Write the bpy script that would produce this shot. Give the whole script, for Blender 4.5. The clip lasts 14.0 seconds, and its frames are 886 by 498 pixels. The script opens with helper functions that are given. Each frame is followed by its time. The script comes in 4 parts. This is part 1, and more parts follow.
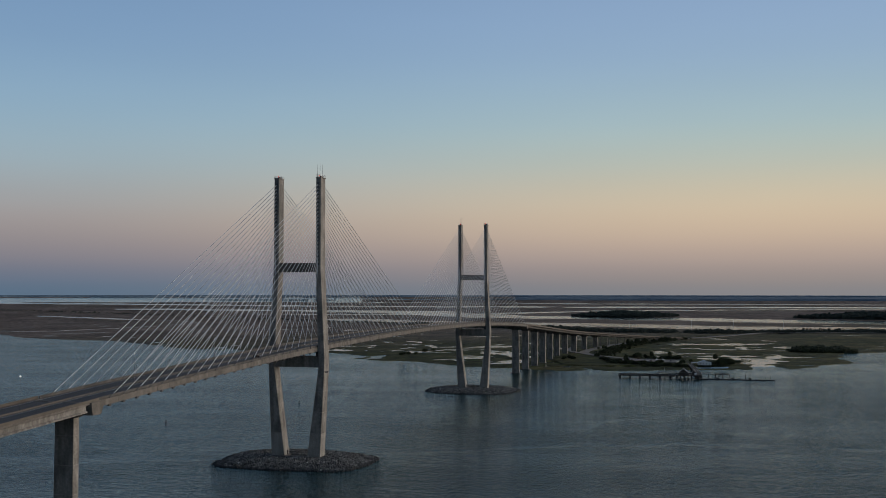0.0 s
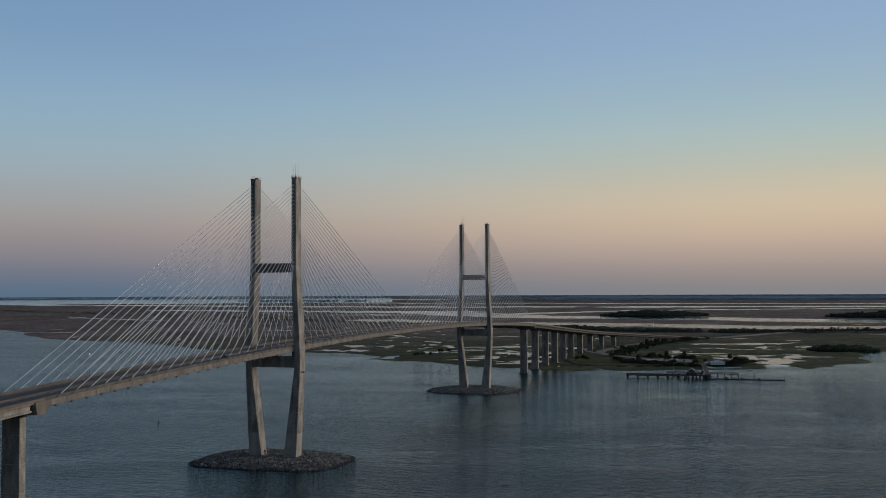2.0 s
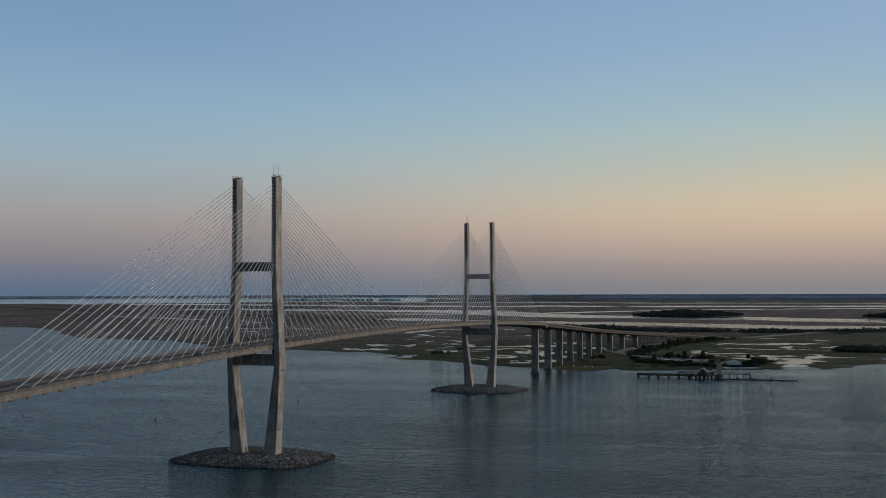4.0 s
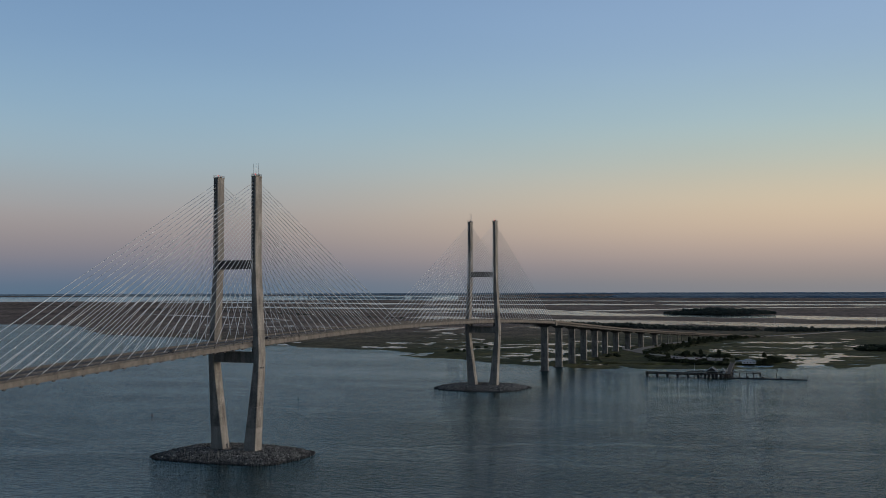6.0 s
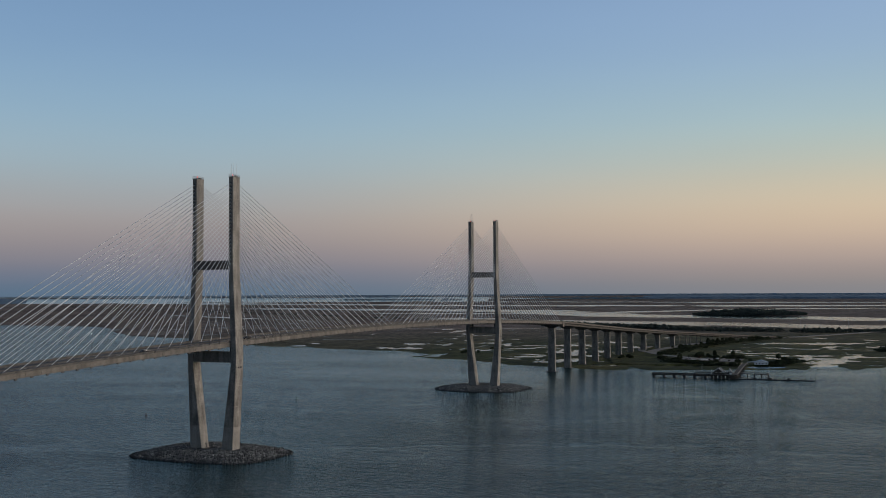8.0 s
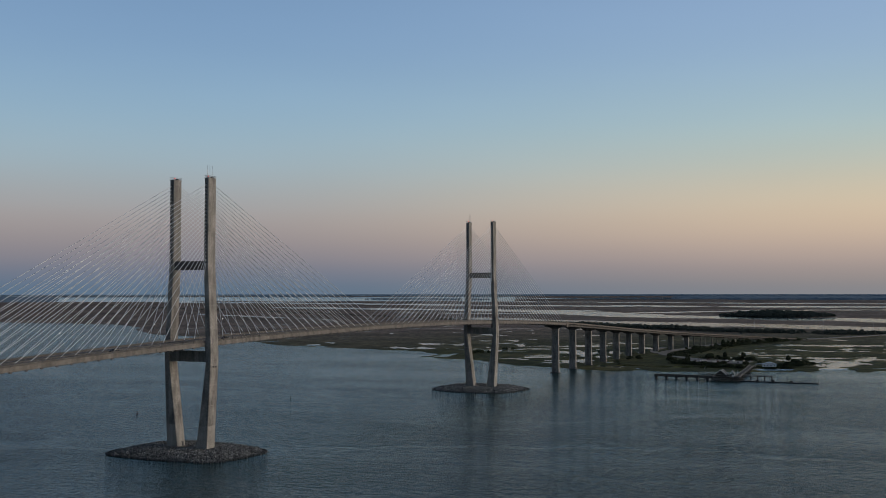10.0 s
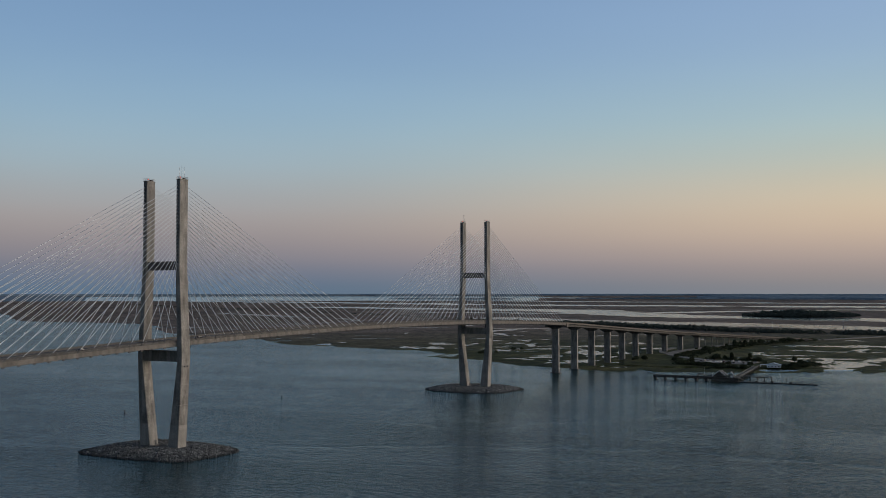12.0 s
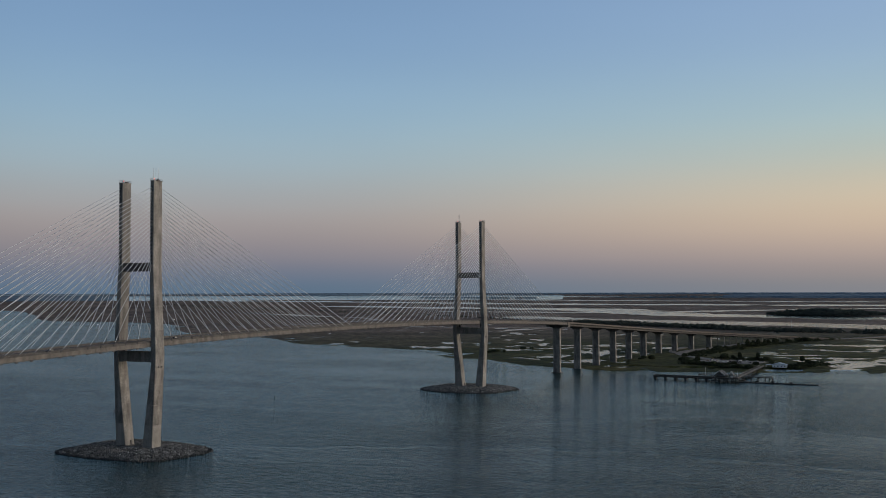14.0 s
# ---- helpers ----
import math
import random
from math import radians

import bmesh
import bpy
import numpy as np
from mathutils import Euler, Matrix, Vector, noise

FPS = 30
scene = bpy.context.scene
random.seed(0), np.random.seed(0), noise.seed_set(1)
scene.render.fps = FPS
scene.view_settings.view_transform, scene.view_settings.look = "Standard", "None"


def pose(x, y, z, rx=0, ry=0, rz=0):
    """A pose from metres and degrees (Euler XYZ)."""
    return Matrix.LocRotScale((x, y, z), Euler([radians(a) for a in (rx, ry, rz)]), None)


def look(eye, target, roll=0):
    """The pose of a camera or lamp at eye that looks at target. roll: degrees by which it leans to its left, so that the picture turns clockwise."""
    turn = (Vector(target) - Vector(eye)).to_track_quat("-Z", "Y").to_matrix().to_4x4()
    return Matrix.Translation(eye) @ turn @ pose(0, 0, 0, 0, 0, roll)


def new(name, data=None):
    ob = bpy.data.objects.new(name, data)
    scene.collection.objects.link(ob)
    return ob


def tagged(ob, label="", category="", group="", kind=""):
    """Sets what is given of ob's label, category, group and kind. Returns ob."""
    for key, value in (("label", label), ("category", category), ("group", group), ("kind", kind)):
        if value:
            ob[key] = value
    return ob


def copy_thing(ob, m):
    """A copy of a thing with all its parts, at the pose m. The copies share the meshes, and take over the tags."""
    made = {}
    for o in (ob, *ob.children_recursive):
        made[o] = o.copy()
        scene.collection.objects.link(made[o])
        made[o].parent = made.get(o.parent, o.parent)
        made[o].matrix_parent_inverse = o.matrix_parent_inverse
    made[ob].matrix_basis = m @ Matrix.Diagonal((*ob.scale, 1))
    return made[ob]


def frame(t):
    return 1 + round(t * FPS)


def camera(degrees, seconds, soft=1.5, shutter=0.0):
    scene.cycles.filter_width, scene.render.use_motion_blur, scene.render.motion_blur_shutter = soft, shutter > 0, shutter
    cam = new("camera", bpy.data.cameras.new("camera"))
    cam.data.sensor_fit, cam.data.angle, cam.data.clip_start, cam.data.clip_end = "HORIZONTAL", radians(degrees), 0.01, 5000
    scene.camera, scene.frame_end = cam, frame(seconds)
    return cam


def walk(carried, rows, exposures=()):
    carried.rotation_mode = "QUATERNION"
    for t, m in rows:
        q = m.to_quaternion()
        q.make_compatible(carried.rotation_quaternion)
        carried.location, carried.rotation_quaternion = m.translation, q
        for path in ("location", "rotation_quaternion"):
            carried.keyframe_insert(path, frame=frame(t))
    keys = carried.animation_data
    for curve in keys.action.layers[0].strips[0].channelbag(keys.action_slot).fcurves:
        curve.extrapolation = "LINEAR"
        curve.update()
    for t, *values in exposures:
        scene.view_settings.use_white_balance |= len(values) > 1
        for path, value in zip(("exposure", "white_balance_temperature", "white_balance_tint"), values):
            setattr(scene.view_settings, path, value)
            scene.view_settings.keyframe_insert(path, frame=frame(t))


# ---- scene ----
cam = camera(46.68, 14.0, soft=0.58)
PATH = [
    (0.0, pose(206.26, -484.48, 84.90, 92.384, -0.034, 15.094)),
    (0.5, pose(213.57, -481.87, 84.79, 92.384, 0.009, 15.492)),
    (1.0, pose(220.83, -479.35, 84.67, 92.383, 0.082, 15.971)),
    (1.5, pose(228.11, -476.88, 84.56, 92.401, 0.152, 16.556)),
    (2.0, pose(235.65, -474.29, 84.44, 92.411, 0.218, 17.171)),
    (2.5, pose(243.20, -471.61, 84.30, 92.419, 0.248, 17.791)),
    (3.0, pose(250.69, -468.94, 84.15, 92.420, 0.234, 18.395)),
    (5.5, pose(287.48, -457.04, 84.12, 92.284, 0.123, 21.074)),
    (6.0, pose(294.81, -454.09, 83.92, 92.278, 0.154, 21.664)),
    (6.5, pose(302.04, -451.13, 83.68, 92.303, 0.158, 22.213)),
    (7.0, pose(309.11, -448.12, 83.38, 92.339, 0.196, 22.726)),
    (7.5, pose(316.16, -445.06, 83.08, 92.359, 0.220, 23.207)),
    (8.0, pose(323.28, -441.93, 82.83, 92.379, 0.260, 23.712)),
    (10.5, pose(359.49, -426.44, 83.71, 92.342, 0.036, 26.058)),
    (11.0, pose(366.58, -422.91, 83.84, 92.337, 0.083, 26.486)),
    (11.5, pose(373.64, -419.28, 83.94, 92.334, 0.079, 26.906)),
    (12.0, pose(380.68, -415.50, 84.01, 92.322, 0.010, 27.334)),
    (12.5, pose(387.59, -411.68, 84.11, 92.320, -0.051, 27.766)),
    (13.0, pose(394.31, -407.88, 84.28, 92.287, -0.043, 28.206)),
    (13.5, pose(400.96, -404.07, 84.53, 92.273, 0.052, 28.620)),
    (14.0, pose(407.61, -400.23, 84.78, 92.265, 0.121, 29.072)),
]
walk(cam, PATH, [(0.0, -0.04), (3.0, -0.03), (6.0, 0.0), (14.0, 0.03)])

# ---------------------------------------------------------------- light
EYE = (307.0, -442.0, 84.2)      # middle of the flight, about which the far distance is drawn in
FAR_FROM, FAR_TO, HORIZON = 3000.0, 4760.0, 20500.0


def build_world():
    w = bpy.data.worlds.new("dusk_sky")
    scene.world = w
    w.use_nodes = True
    nt = w.node_tree
    nt.nodes.clear()
    L = nt.links.new
    out = nt.nodes.new("ShaderNodeOutputWorld")
    bg = nt.nodes.new("ShaderNodeBackground")
    co = nt.nodes.new("ShaderNodeTexCoord")
    sep = nt.nodes.new("ShaderNodeSeparateXYZ")
    L(co.outputs["Generated"], sep.inputs[0])

    def ramp(stops):
        r = nt.nodes.new("ShaderNodeValToRGB")
        r.color_ramp.interpolation = "B_SPLINE"
        els = r.color_ramp.elements
        while len(els) > 1:
            els.remove(els[-1])
        for i, (p, c) in enumerate(stops):
            e = els[0] if i == 0 else els.new(p)
            e.position = p
            e.color = (*[srgb(v) for v in c], 1)
        L(sep.outputs["Z"], r.inputs["Fac"])
        return r

    # away from the afterglow: earth shadow, belt of Venus, blue above
    east = ramp([(0.0, (90, 112, 133)), (0.012, (102, 116, 136)), (0.03, (129, 127, 137)), (0.055, (154, 145, 145)),
                 (0.08, (162, 159, 159)), (0.12, (156, 176, 185)), (0.17, (143, 174, 196)), (0.23, (126, 158, 192)),
                 (0.30, (117, 149, 185)), (0.5, (88, 113, 145)), (0.75, (66, 86, 114)), (1.0, (47, 62, 88))])
    # towards the afterglow
    west = ramp([(0.0, (133, 133, 137)), (0.012, (148, 139, 136)), (0.03, (172, 155, 148)), (0.055, (203, 180, 158)),
                 (0.085, (212, 194, 166)), (0.12, (186, 191, 178)), (0.16, (167, 191, 195)), (0.22, (147, 174, 202)),
                 (0.30, (139, 166, 201)), (0.5, (112, 136, 165)), (0.75, (68, 87, 114)), (1.0, (47, 62, 88))])
    mr = nt.nodes.new("ShaderNodeMapRange")
    mr.interpolation_type = "SMOOTHSTEP"
    mr.inputs["From Min"].default_value, mr.inputs["From Max"].default_value = SKY_TURN
    dot = nt.nodes.new("ShaderNodeVectorMath")
    dot.operation = "DOT_PRODUCT"
    L(co.outputs["Generated"], dot.inputs[0])
    dot.inputs[1].default_value = SUNSET
    L(dot.outputs["Value"], mr.inputs["Value"])
    # the night side of the sky, behind the flight, is deeper
    back = nt.nodes.new("ShaderNodeMapRange")
    back.interpolation_type = "SMOOTHSTEP"
    back.inputs["From Min"].default_value, back.inputs["From Max"].default_value = -1.0, -0.3
    back.inputs["To Min"].default_value, back.inputs["To Max"].default_value = 0.13, 1.0
    L(dot.outputs["Value"], back.inputs["Value"])
    mix = nt.nodes.new("ShaderNodeMix")
    mix.data_type = "RGBA"
    L(mr.outputs[0], mix.inputs["Factor"])
    L(east.outputs[0], mix.inputs["A"])
    L(west.outputs[0], mix.inputs["B"])
    # faint high haze, long in azimuth
    tex = nt.nodes.new("ShaderNodeTexNoise")
    mp = nt.nodes.new("ShaderNodeMapping")
    mp.inputs["Scale"].default_value = (2.0, 2.0, 9.0)
    L(co.outputs["Generated"], mp.inputs[0])
    L(mp.outputs[0], tex.inputs["Vector"])
    tex.inputs["Scale"].default_value = 2.0
    hz = nt.nodes.new("ShaderNodeMapRange")
    hz.inputs["To Min"].default_value, hz.inputs["To Max"].default_value = 0.975, 1.025
    L(tex.outputs[0], hz.inputs["Value"])
    mul = nt.nodes.new("ShaderNodeVectorMath")
    mul.operation = "SCALE"
    L(mix.outputs["Result"], mul.inputs[0])
    both = nt.nodes.new("ShaderNodeMath")
    both.operation = "MULTIPLY"
    L(hz.outputs[0], both.inputs[0])
    L(back.outputs[0], both.inputs[1])
    L(both.outputs[0], mul.inputs["Scale"])
    L(mul.outputs[0], bg.inputs["Color"])
    bg.inputs["Strength"].default_value = SKY_STRENGTH
    L(bg.outputs[0], out.inputs["Surface"])


def srgb(v):
    v = v / 255.0
    return v / 12.92 if v <= 0.04045 else ((v + 0.055) / 1.055) ** 2.4


SUNSET = (0.87, 0.50, 0.0)
SKY_TURN = (-0.20, 0.58)
SKY_STRENGTH = 1.0
build_world()
# the afterglow of the sun that has just set, low over the river
glow = bpy.data.lights.new("afterglow", "SUN")
glow.energy, glow.angle, glow.color = 2.8, radians(50), (1.0, 0.85, 0.70)
glow_ob = new("afterglow", glow)
glow_ob.matrix_world = look((900, 450, 190), (0, 0, 60))

# ---------------------------------------------------------------- materials


def material(name, colours, scale=1.0, rough=0.85, bump=0.0, bump_scale=None, metal=0.0, detail=6.0, stretch=(1, 1, 1),
             fine=None, rand=0.0, island=0.0, stains=0.0, spec=0.5):
    """Object-space noise between colours, a second scale on top, bump, and per-piece change."""
    m = bpy.data.materials.new(name)
    m.use_nodes = True
    nt = m.node_tree
    L = nt.links.new
    b = nt.nodes["Principled BSDF"]
    b.inputs["Roughness"].default_value, b.inputs["Metallic"].default_value = rough, metal
    b.inputs["Specular IOR Level"].default_value = spec
    geo = nt.nodes.new("ShaderNodeNewGeometry")
    mp = nt.nodes.new("ShaderNodeMapping")
    mp.inputs["Scale"].default_value = stretch
    L(geo.outputs["Position"], mp.inputs[0])

    def tex(s, d=detail):
        t = nt.nodes.new("ShaderNodeTexNoise")
        t.inputs["Scale"].default_value, t.inputs["Detail"].default_value = s, d
        L(mp.outputs[0], t.inputs["Vector"])
        return t
    big = tex(scale)
    r = nt.nodes.new("ShaderNodeValToRGB")
    els = r.color_ramp.elements
    while len(els) > 1:
        els.remove(els[-1])
    n = len(colours)
    for i, c in enumerate(colours):
        p = 0.3 + 0.4 * i / max(1, n - 1)
        e = els[0] if i == 0 else els.new(p)
        e.position, e.color = p, (*c, 1)
    L(big.outputs[0], r.inputs["Fac"])
    last = r.outputs[0]

    def times(fac_socket, lo, hi, fmin=0.3, fmax=0.7):
        nonlocal last
        mr = nt.nodes.new("ShaderNodeMapRange")
        mr.inputs["From Min"].default_value, mr.inputs["From Max"].default_value = fmin, fmax
        mr.inputs["To Min"].default_value, mr.inputs["To Max"].default_value = lo, hi
        L(fac_socket, mr.inputs["Value"])
        v = nt.nodes.new("ShaderNodeVectorMath")
        v.operation = "SCALE"
        L(last, v.inputs[0])
        L(mr.outputs[0], v.inputs["Scale"])
        last = v.outputs[0]
    small = tex(fine or scale * 9)
    times(small.outputs[0], 0.8, 1.2)
    if stains:
        st = nt.nodes.new("ShaderNodeTexNoise")
        st.inputs["Scale"].default_value, st.inputs["Detail"].default_value = 1.0, 5
        sm = nt.nodes.new("ShaderNodeMapping")
        sm.inputs["Scale"].default_value = (0.4, 0.4, 0.09)
        L(geo.outputs["Position"], sm.inputs[0])
        L(sm.outputs[0], st.inputs["Vector"])
        times(st.outputs[0], 1.0 - stains, 1.0 + stains * 0.4, 0.35, 0.65)
    if rand:
        oi = nt.nodes.new("ShaderNodeObjectInfo")
        times(oi.outputs["Random"], 1 - rand, 1 + rand, 0, 1)
    if island:
        times(geo.outputs["Random Per Island"], 1 - island, 1 + island, 0, 1)
    L(last, b.inputs["Base Color"])
    if bump:
        bn = nt.nodes.new("ShaderNodeBump")
        bn.inputs["Strength"].default_value = 1.0
        bn.inputs["Distance"].default_value = bump
        t = tex(bump_scale or scale * 6)
        L(t.outputs[0], bn.inputs["Height"])
        L(bn.outputs[0], b.inputs["Normal"])
    return m


CHOP = (1.2, 0.8, 0.8)      # heights of the three wave trains


def water_material(name, wave, colour, rough, mirror):
    m = bpy.data.materials.new(name)
    m.use_nodes = True
    nt = m.node_tree
    L = nt.links.new
    nt.nodes.remove(nt.nodes["Principled BSDF"])
    # silty body of the water under a mirror that takes a little red out of the sky
    dif = nt.nodes.new("ShaderNodeBsdfDiffuse")
    dif.inputs["Color"].default_value = (*colour, 1)
    gls = nt.nodes.new("ShaderNodeBsdfAnisotropic")
    gls.inputs["Color"].default_value = (*mirror, 1)
    gls.inputs["Roughness"].default_value = rough
    fre = nt.nodes.new("ShaderNodeFresnel")
    fre.inputs["IOR"].default_value = 1.34
    mix = nt.nodes.new("ShaderNodeMixShader")
    L(fre.outputs[0], mix.inputs[0])
    L(dif.outputs[0], mix.inputs[1])
    L(gls.outputs[0], mix.inputs[2])
    L(mix.outputs[0], nt.nodes["Material Output"].inputs["Surface"])
    geo = nt.nodes.new("ShaderNodeNewGeometry")

    def tex(scale, stretch, d=3, rz=0.0):
        """Noise drawn out along crests that lie rz degrees from the x axis."""
        turn = nt.nodes.new("ShaderNodeMapping")
        turn.inputs["Rotation"].default_value = (0, 0, radians(-rz))
        L(geo.outputs["Position"], turn.inputs[0])
        mp = nt.nodes.new("ShaderNodeMapping")
        mp.inputs["Scale"].default_value = stretch
        L(turn.outputs[0], mp.inputs[0])
        t = nt.nodes.new("ShaderNodeTexNoise")
        t.inputs["Scale"].default_value, t.inputs["Detail"].default_value = scale, d
        t.inputs["Roughness"].default_value = 0.55
        L(mp.outputs[0], t.inputs["Vector"])
        return t

    def math_node(op, x, y, z=None):
        nd = nt.nodes.new("ShaderNodeMath")
        nd.operation = op
        for i, v in enumerate((x, y, z)):
            if v is None:
                continue
            if isinstance(v, (int, float)):
                nd.inputs[i].default_value = v
            else:
                L(v, nd.inputs[i])
        return nd.outputs[0]

    def spread(sock, f0, f1, t0, t1):
        mr = nt.nodes.new("ShaderNodeMapRange")
        mr.inputs["From Min"].default_value, mr.inputs["From Max"].default_value = f0, f1
        mr.inputs["To Min"].default_value, mr.inputs["To Max"].default_value = t0, t1
        L(sock, mr.inputs["Value"])
        return mr.outputs[0]
    chop = tex(0.20, (0.28, 1, 1), 2, -8).outputs[0]        # crests some metres apart
    cross = tex(0.32, (0.40, 1, 1), 2, 20).outputs[0]        # a second train across it
    fine = tex(0.68, (0.42, 1, 1), 3, 6).outputs[0]          # ripples on both
    h = math_node("MULTIPLY_ADD", chop, CHOP[0], math_node("MULTIPLY_ADD", cross, CHOP[1], math_node("MULTIPLY", fine, CHOP[2])))
    # gusts roughen the water in broad lanes; current lines lie smoother
    gust = spread(tex(0.011, (0.3, 1, 1), 3, 10).outputs[0], 0.34, 0.68, 0.7, 1.3)
    ridge = math_node("ABSOLUTE", math_node("SUBTRACT", tex(0.0042, (0.5, 1, 1), 2, 14).outputs[0], 0.5), 0)
    gust = math_node("MULTIPLY", gust, spread(ridge, 0.0, 0.012, 0.72, 1.0))
    # one long smooth current line that leaves the near rock island
    px = nt.nodes.new("ShaderNodeSeparateXYZ")
    L(geo.outputs["Position"], px.inputs[0])
    bow = math_node("MULTIPLY", math_node("SUBTRACT", px.outputs["X"], 38.0), math_node("MULTIPLY_ADD", px.outputs["X"], -0.00124, 0.694))
    wander = math_node("MULTIPLY", math_node("SUBTRACT", tex(0.03, (1, 1, 1), 3).outputs[0], 0.5), 34.0)
    off_line = math_node("ABSOLUTE", math_node("ADD", math_node("SUBTRACT", math_node("SUBTRACT", px.outputs["Y"], 33.0), bow), wander), 0)
    slick = math_node("MAXIMUM", spread(off_line, 1.0, 8.0, 0.6, 1.0), spread(px.outputs["X"], 30, 110, 1.0, 0.0))
    gust = math_node("MULTIPLY", gust, slick)
    # waves lower towards the marsh than in mid-river, fitted so far water looks paler from the camera
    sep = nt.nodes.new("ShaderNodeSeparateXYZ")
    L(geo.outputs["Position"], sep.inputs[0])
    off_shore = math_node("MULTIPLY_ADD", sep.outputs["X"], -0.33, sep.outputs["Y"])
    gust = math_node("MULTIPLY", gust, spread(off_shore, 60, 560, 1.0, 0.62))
    bn = nt.nodes.new("ShaderNodeBump")
    bn.inputs["Strength"].default_value, bn.inputs["Distance"].default_value = 1.0, wave
    L(math_node("MULTIPLY", h, gust), bn.inputs["Height"])
    for node in (gls, fre):
        L(bn.outputs[0], node.inputs["Normal"])
    return m


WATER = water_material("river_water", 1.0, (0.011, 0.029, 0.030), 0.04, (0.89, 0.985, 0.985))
POOL = water_material("calm_pool_water", 0.33, (0.02, 0.03, 0.03), 0.06, (1, 1, 1))
CONCRETE = material("concrete_tower", [(0.178, 0.163, 0.144), (0.24, 0.222, 0.198), (0.286, 0.267, 0.238)], 0.12, 0.9, 0.01, 2.0, stains=0.42)
CONCRETE_DECK = material("concrete_deck", [(0.133, 0.12, 0.104), (0.186, 0.166, 0.145)], 0.3, 0.9, 0.01, 2.0, stains=0.3)
# darker concrete that also carries painted shade on crossbeam, girders and caps
CONCRETE_DARK = material("concrete_weathered_shaded", [(0.081, 0.075, 0.068), (0.129, 0.119, 0.109)], 0.4, 0.9, stains=0.3)
CONCRETE_JOINT = material("concrete_joint", [(0.23, 0.21, 0.19), (0.31, 0.285, 0.255)], 0.8, 0.95)
ASPHALT = material("asphalt", [(0.050, 0.050, 0.053), (0.080, 0.078, 0.078)], 0.15, 0.9, stretch=(1, 0.15, 1))
SHOULDER = material("stained_shoulder", [(0.093, 0.078, 0.064), (0.14, 0.119, 0.098)], 0.2, 0.9, stretch=(1, 0.2, 1))
PAVING = material("paving_grey", [(0.12, 0.113, 0.102), (0.18, 0.17, 0.154)], 0.05, 0.9)
PAINT = material("road_paint", [(0.55, 0.55, 0.52), (0.7, 0.7, 0.66)], 1.5, 0.7)
CABLE = material("cable_sheath", [(0.43, 0.46, 0.49), (0.49, 0.52, 0.55)], 0.2, 0.5)
STEEL = material("galvanised_steel", [(0.30, 0.31, 0.32), (0.42, 0.43, 0.44)], 0.8, 0.5, metal=0.6)
DARK_STEEL = material("dark_steel", [(0.05, 0.05, 0.055), (0.09, 0.09, 0.095)], 0.8, 0.55, metal=0.3)
RUBBER = material("rubber_black", [(0.015, 0.015, 0.016), (0.03, 0.03, 0.03)], 3, 0.85)
ROCK = material("riprap_rock", [(0.043, 0.045, 0.044), (0.136, 0.139, 0.136), (0.306, 0.306, 0.293)], 0.35, 0.95, 0.05, 2.0, rand=0.45, island=0.45)
WET_ROCK = material("wet_rock", [(0.008, 0.009, 0.009), (0.02, 0.021, 0.021)], 0.5, 0.6, 0.05, 2.0, island=0.4)
CONCRETE_PALE = material("concrete_pale", [(0.243, 0.227, 0.202), (0.324, 0.304, 0.271)], 0.2, 0.9, 0.01, 2.0, stains=0.2)
ROCK_BED = material("riprap_bed", [(0.03, 0.03, 0.03), (0.06, 0.06, 0.06)], 0.8, 0.95, 0.1, 1.5)
TIMBER = material("weathered_timber", [(0.034, 0.03, 0.026), (0.06, 0.053, 0.045)], 0.5, 0.9, stretch=(1, 1, 0.4), rand=0.15)
TIMBER_DARK = material("wet_timber", [(0.02, 0.019, 0.018), (0.04, 0.037, 0.034)], 0.8, 0.8, rand=0.15)
# rail timber made paler, the sky's sheen is put into its colour
WALK_RAIL = material("sky_sheen_timber", [(0.15, 0.142, 0.13), (0.22, 0.21, 0.19)], 0.6, 0.9, rand=0.15)
ROOF_TIN = material("light_metal_roof", [(0.24, 0.30, 0.37), (0.32, 0.38, 0.45)], 0.4, 0.45, metal=0.2)
ROOF_DARK = material("shingle_roof", [(0.07, 0.07, 0.072), (0.12, 0.12, 0.12)], 0.8, 0.9)
WHITE_PAINT = material("white_paint", [(0.66, 0.66, 0.64), (0.78, 0.78, 0.76)], 0.8, 0.6)
GLASS_DARK = material("dark_glass", [(0.02, 0.022, 0.025), (0.03, 0.032, 0.035)], 0.5, 0.12)
RED_PAINT = material("red_paint", [(0.042, 0.009, 0.008), (0.06, 0.012, 0.011)], 1.5, 0.45)
GREEN_PAINT = material("green_paint", [(0.009, 0.03, 0.018), (0.012, 0.042, 0.024)], 1.5, 0.45)
CAR_WHITE = material("car_white", [(0.68, 0.68, 0.68), (0.74, 0.74, 0.74)], 1.0, 0.25)
CAR_DARK = material("car_dark", [(0.015, 0.016, 0.02), (0.025, 0.026, 0.03)], 1.0, 0.2)
CAR_RED = material("car_red", [(0.06, 0.015, 0.014), (0.085, 0.02, 0.018)], 1.0, 0.22)
CAR_SILVER = material("car_silver", [(0.42, 0.43, 0.45), (0.5, 0.51, 0.53)], 1.0, 0.25, metal=0.5)
LEAF = material("leaves", [(0.026, 0.034, 0.017), (0.042, 0.050, 0.025), (0.060, 0.064, 0.034)], 0.25, 0.9, rand=0.25, island=0.35, spec=0.2)
# blue haze of the distance is put into these two colours
PINE_HAZE = material("hazed_pines", [(0.108, 0.158, 0.205), (0.130, 0.186, 0.236)], 0.01, 0.95, spec=0.1)
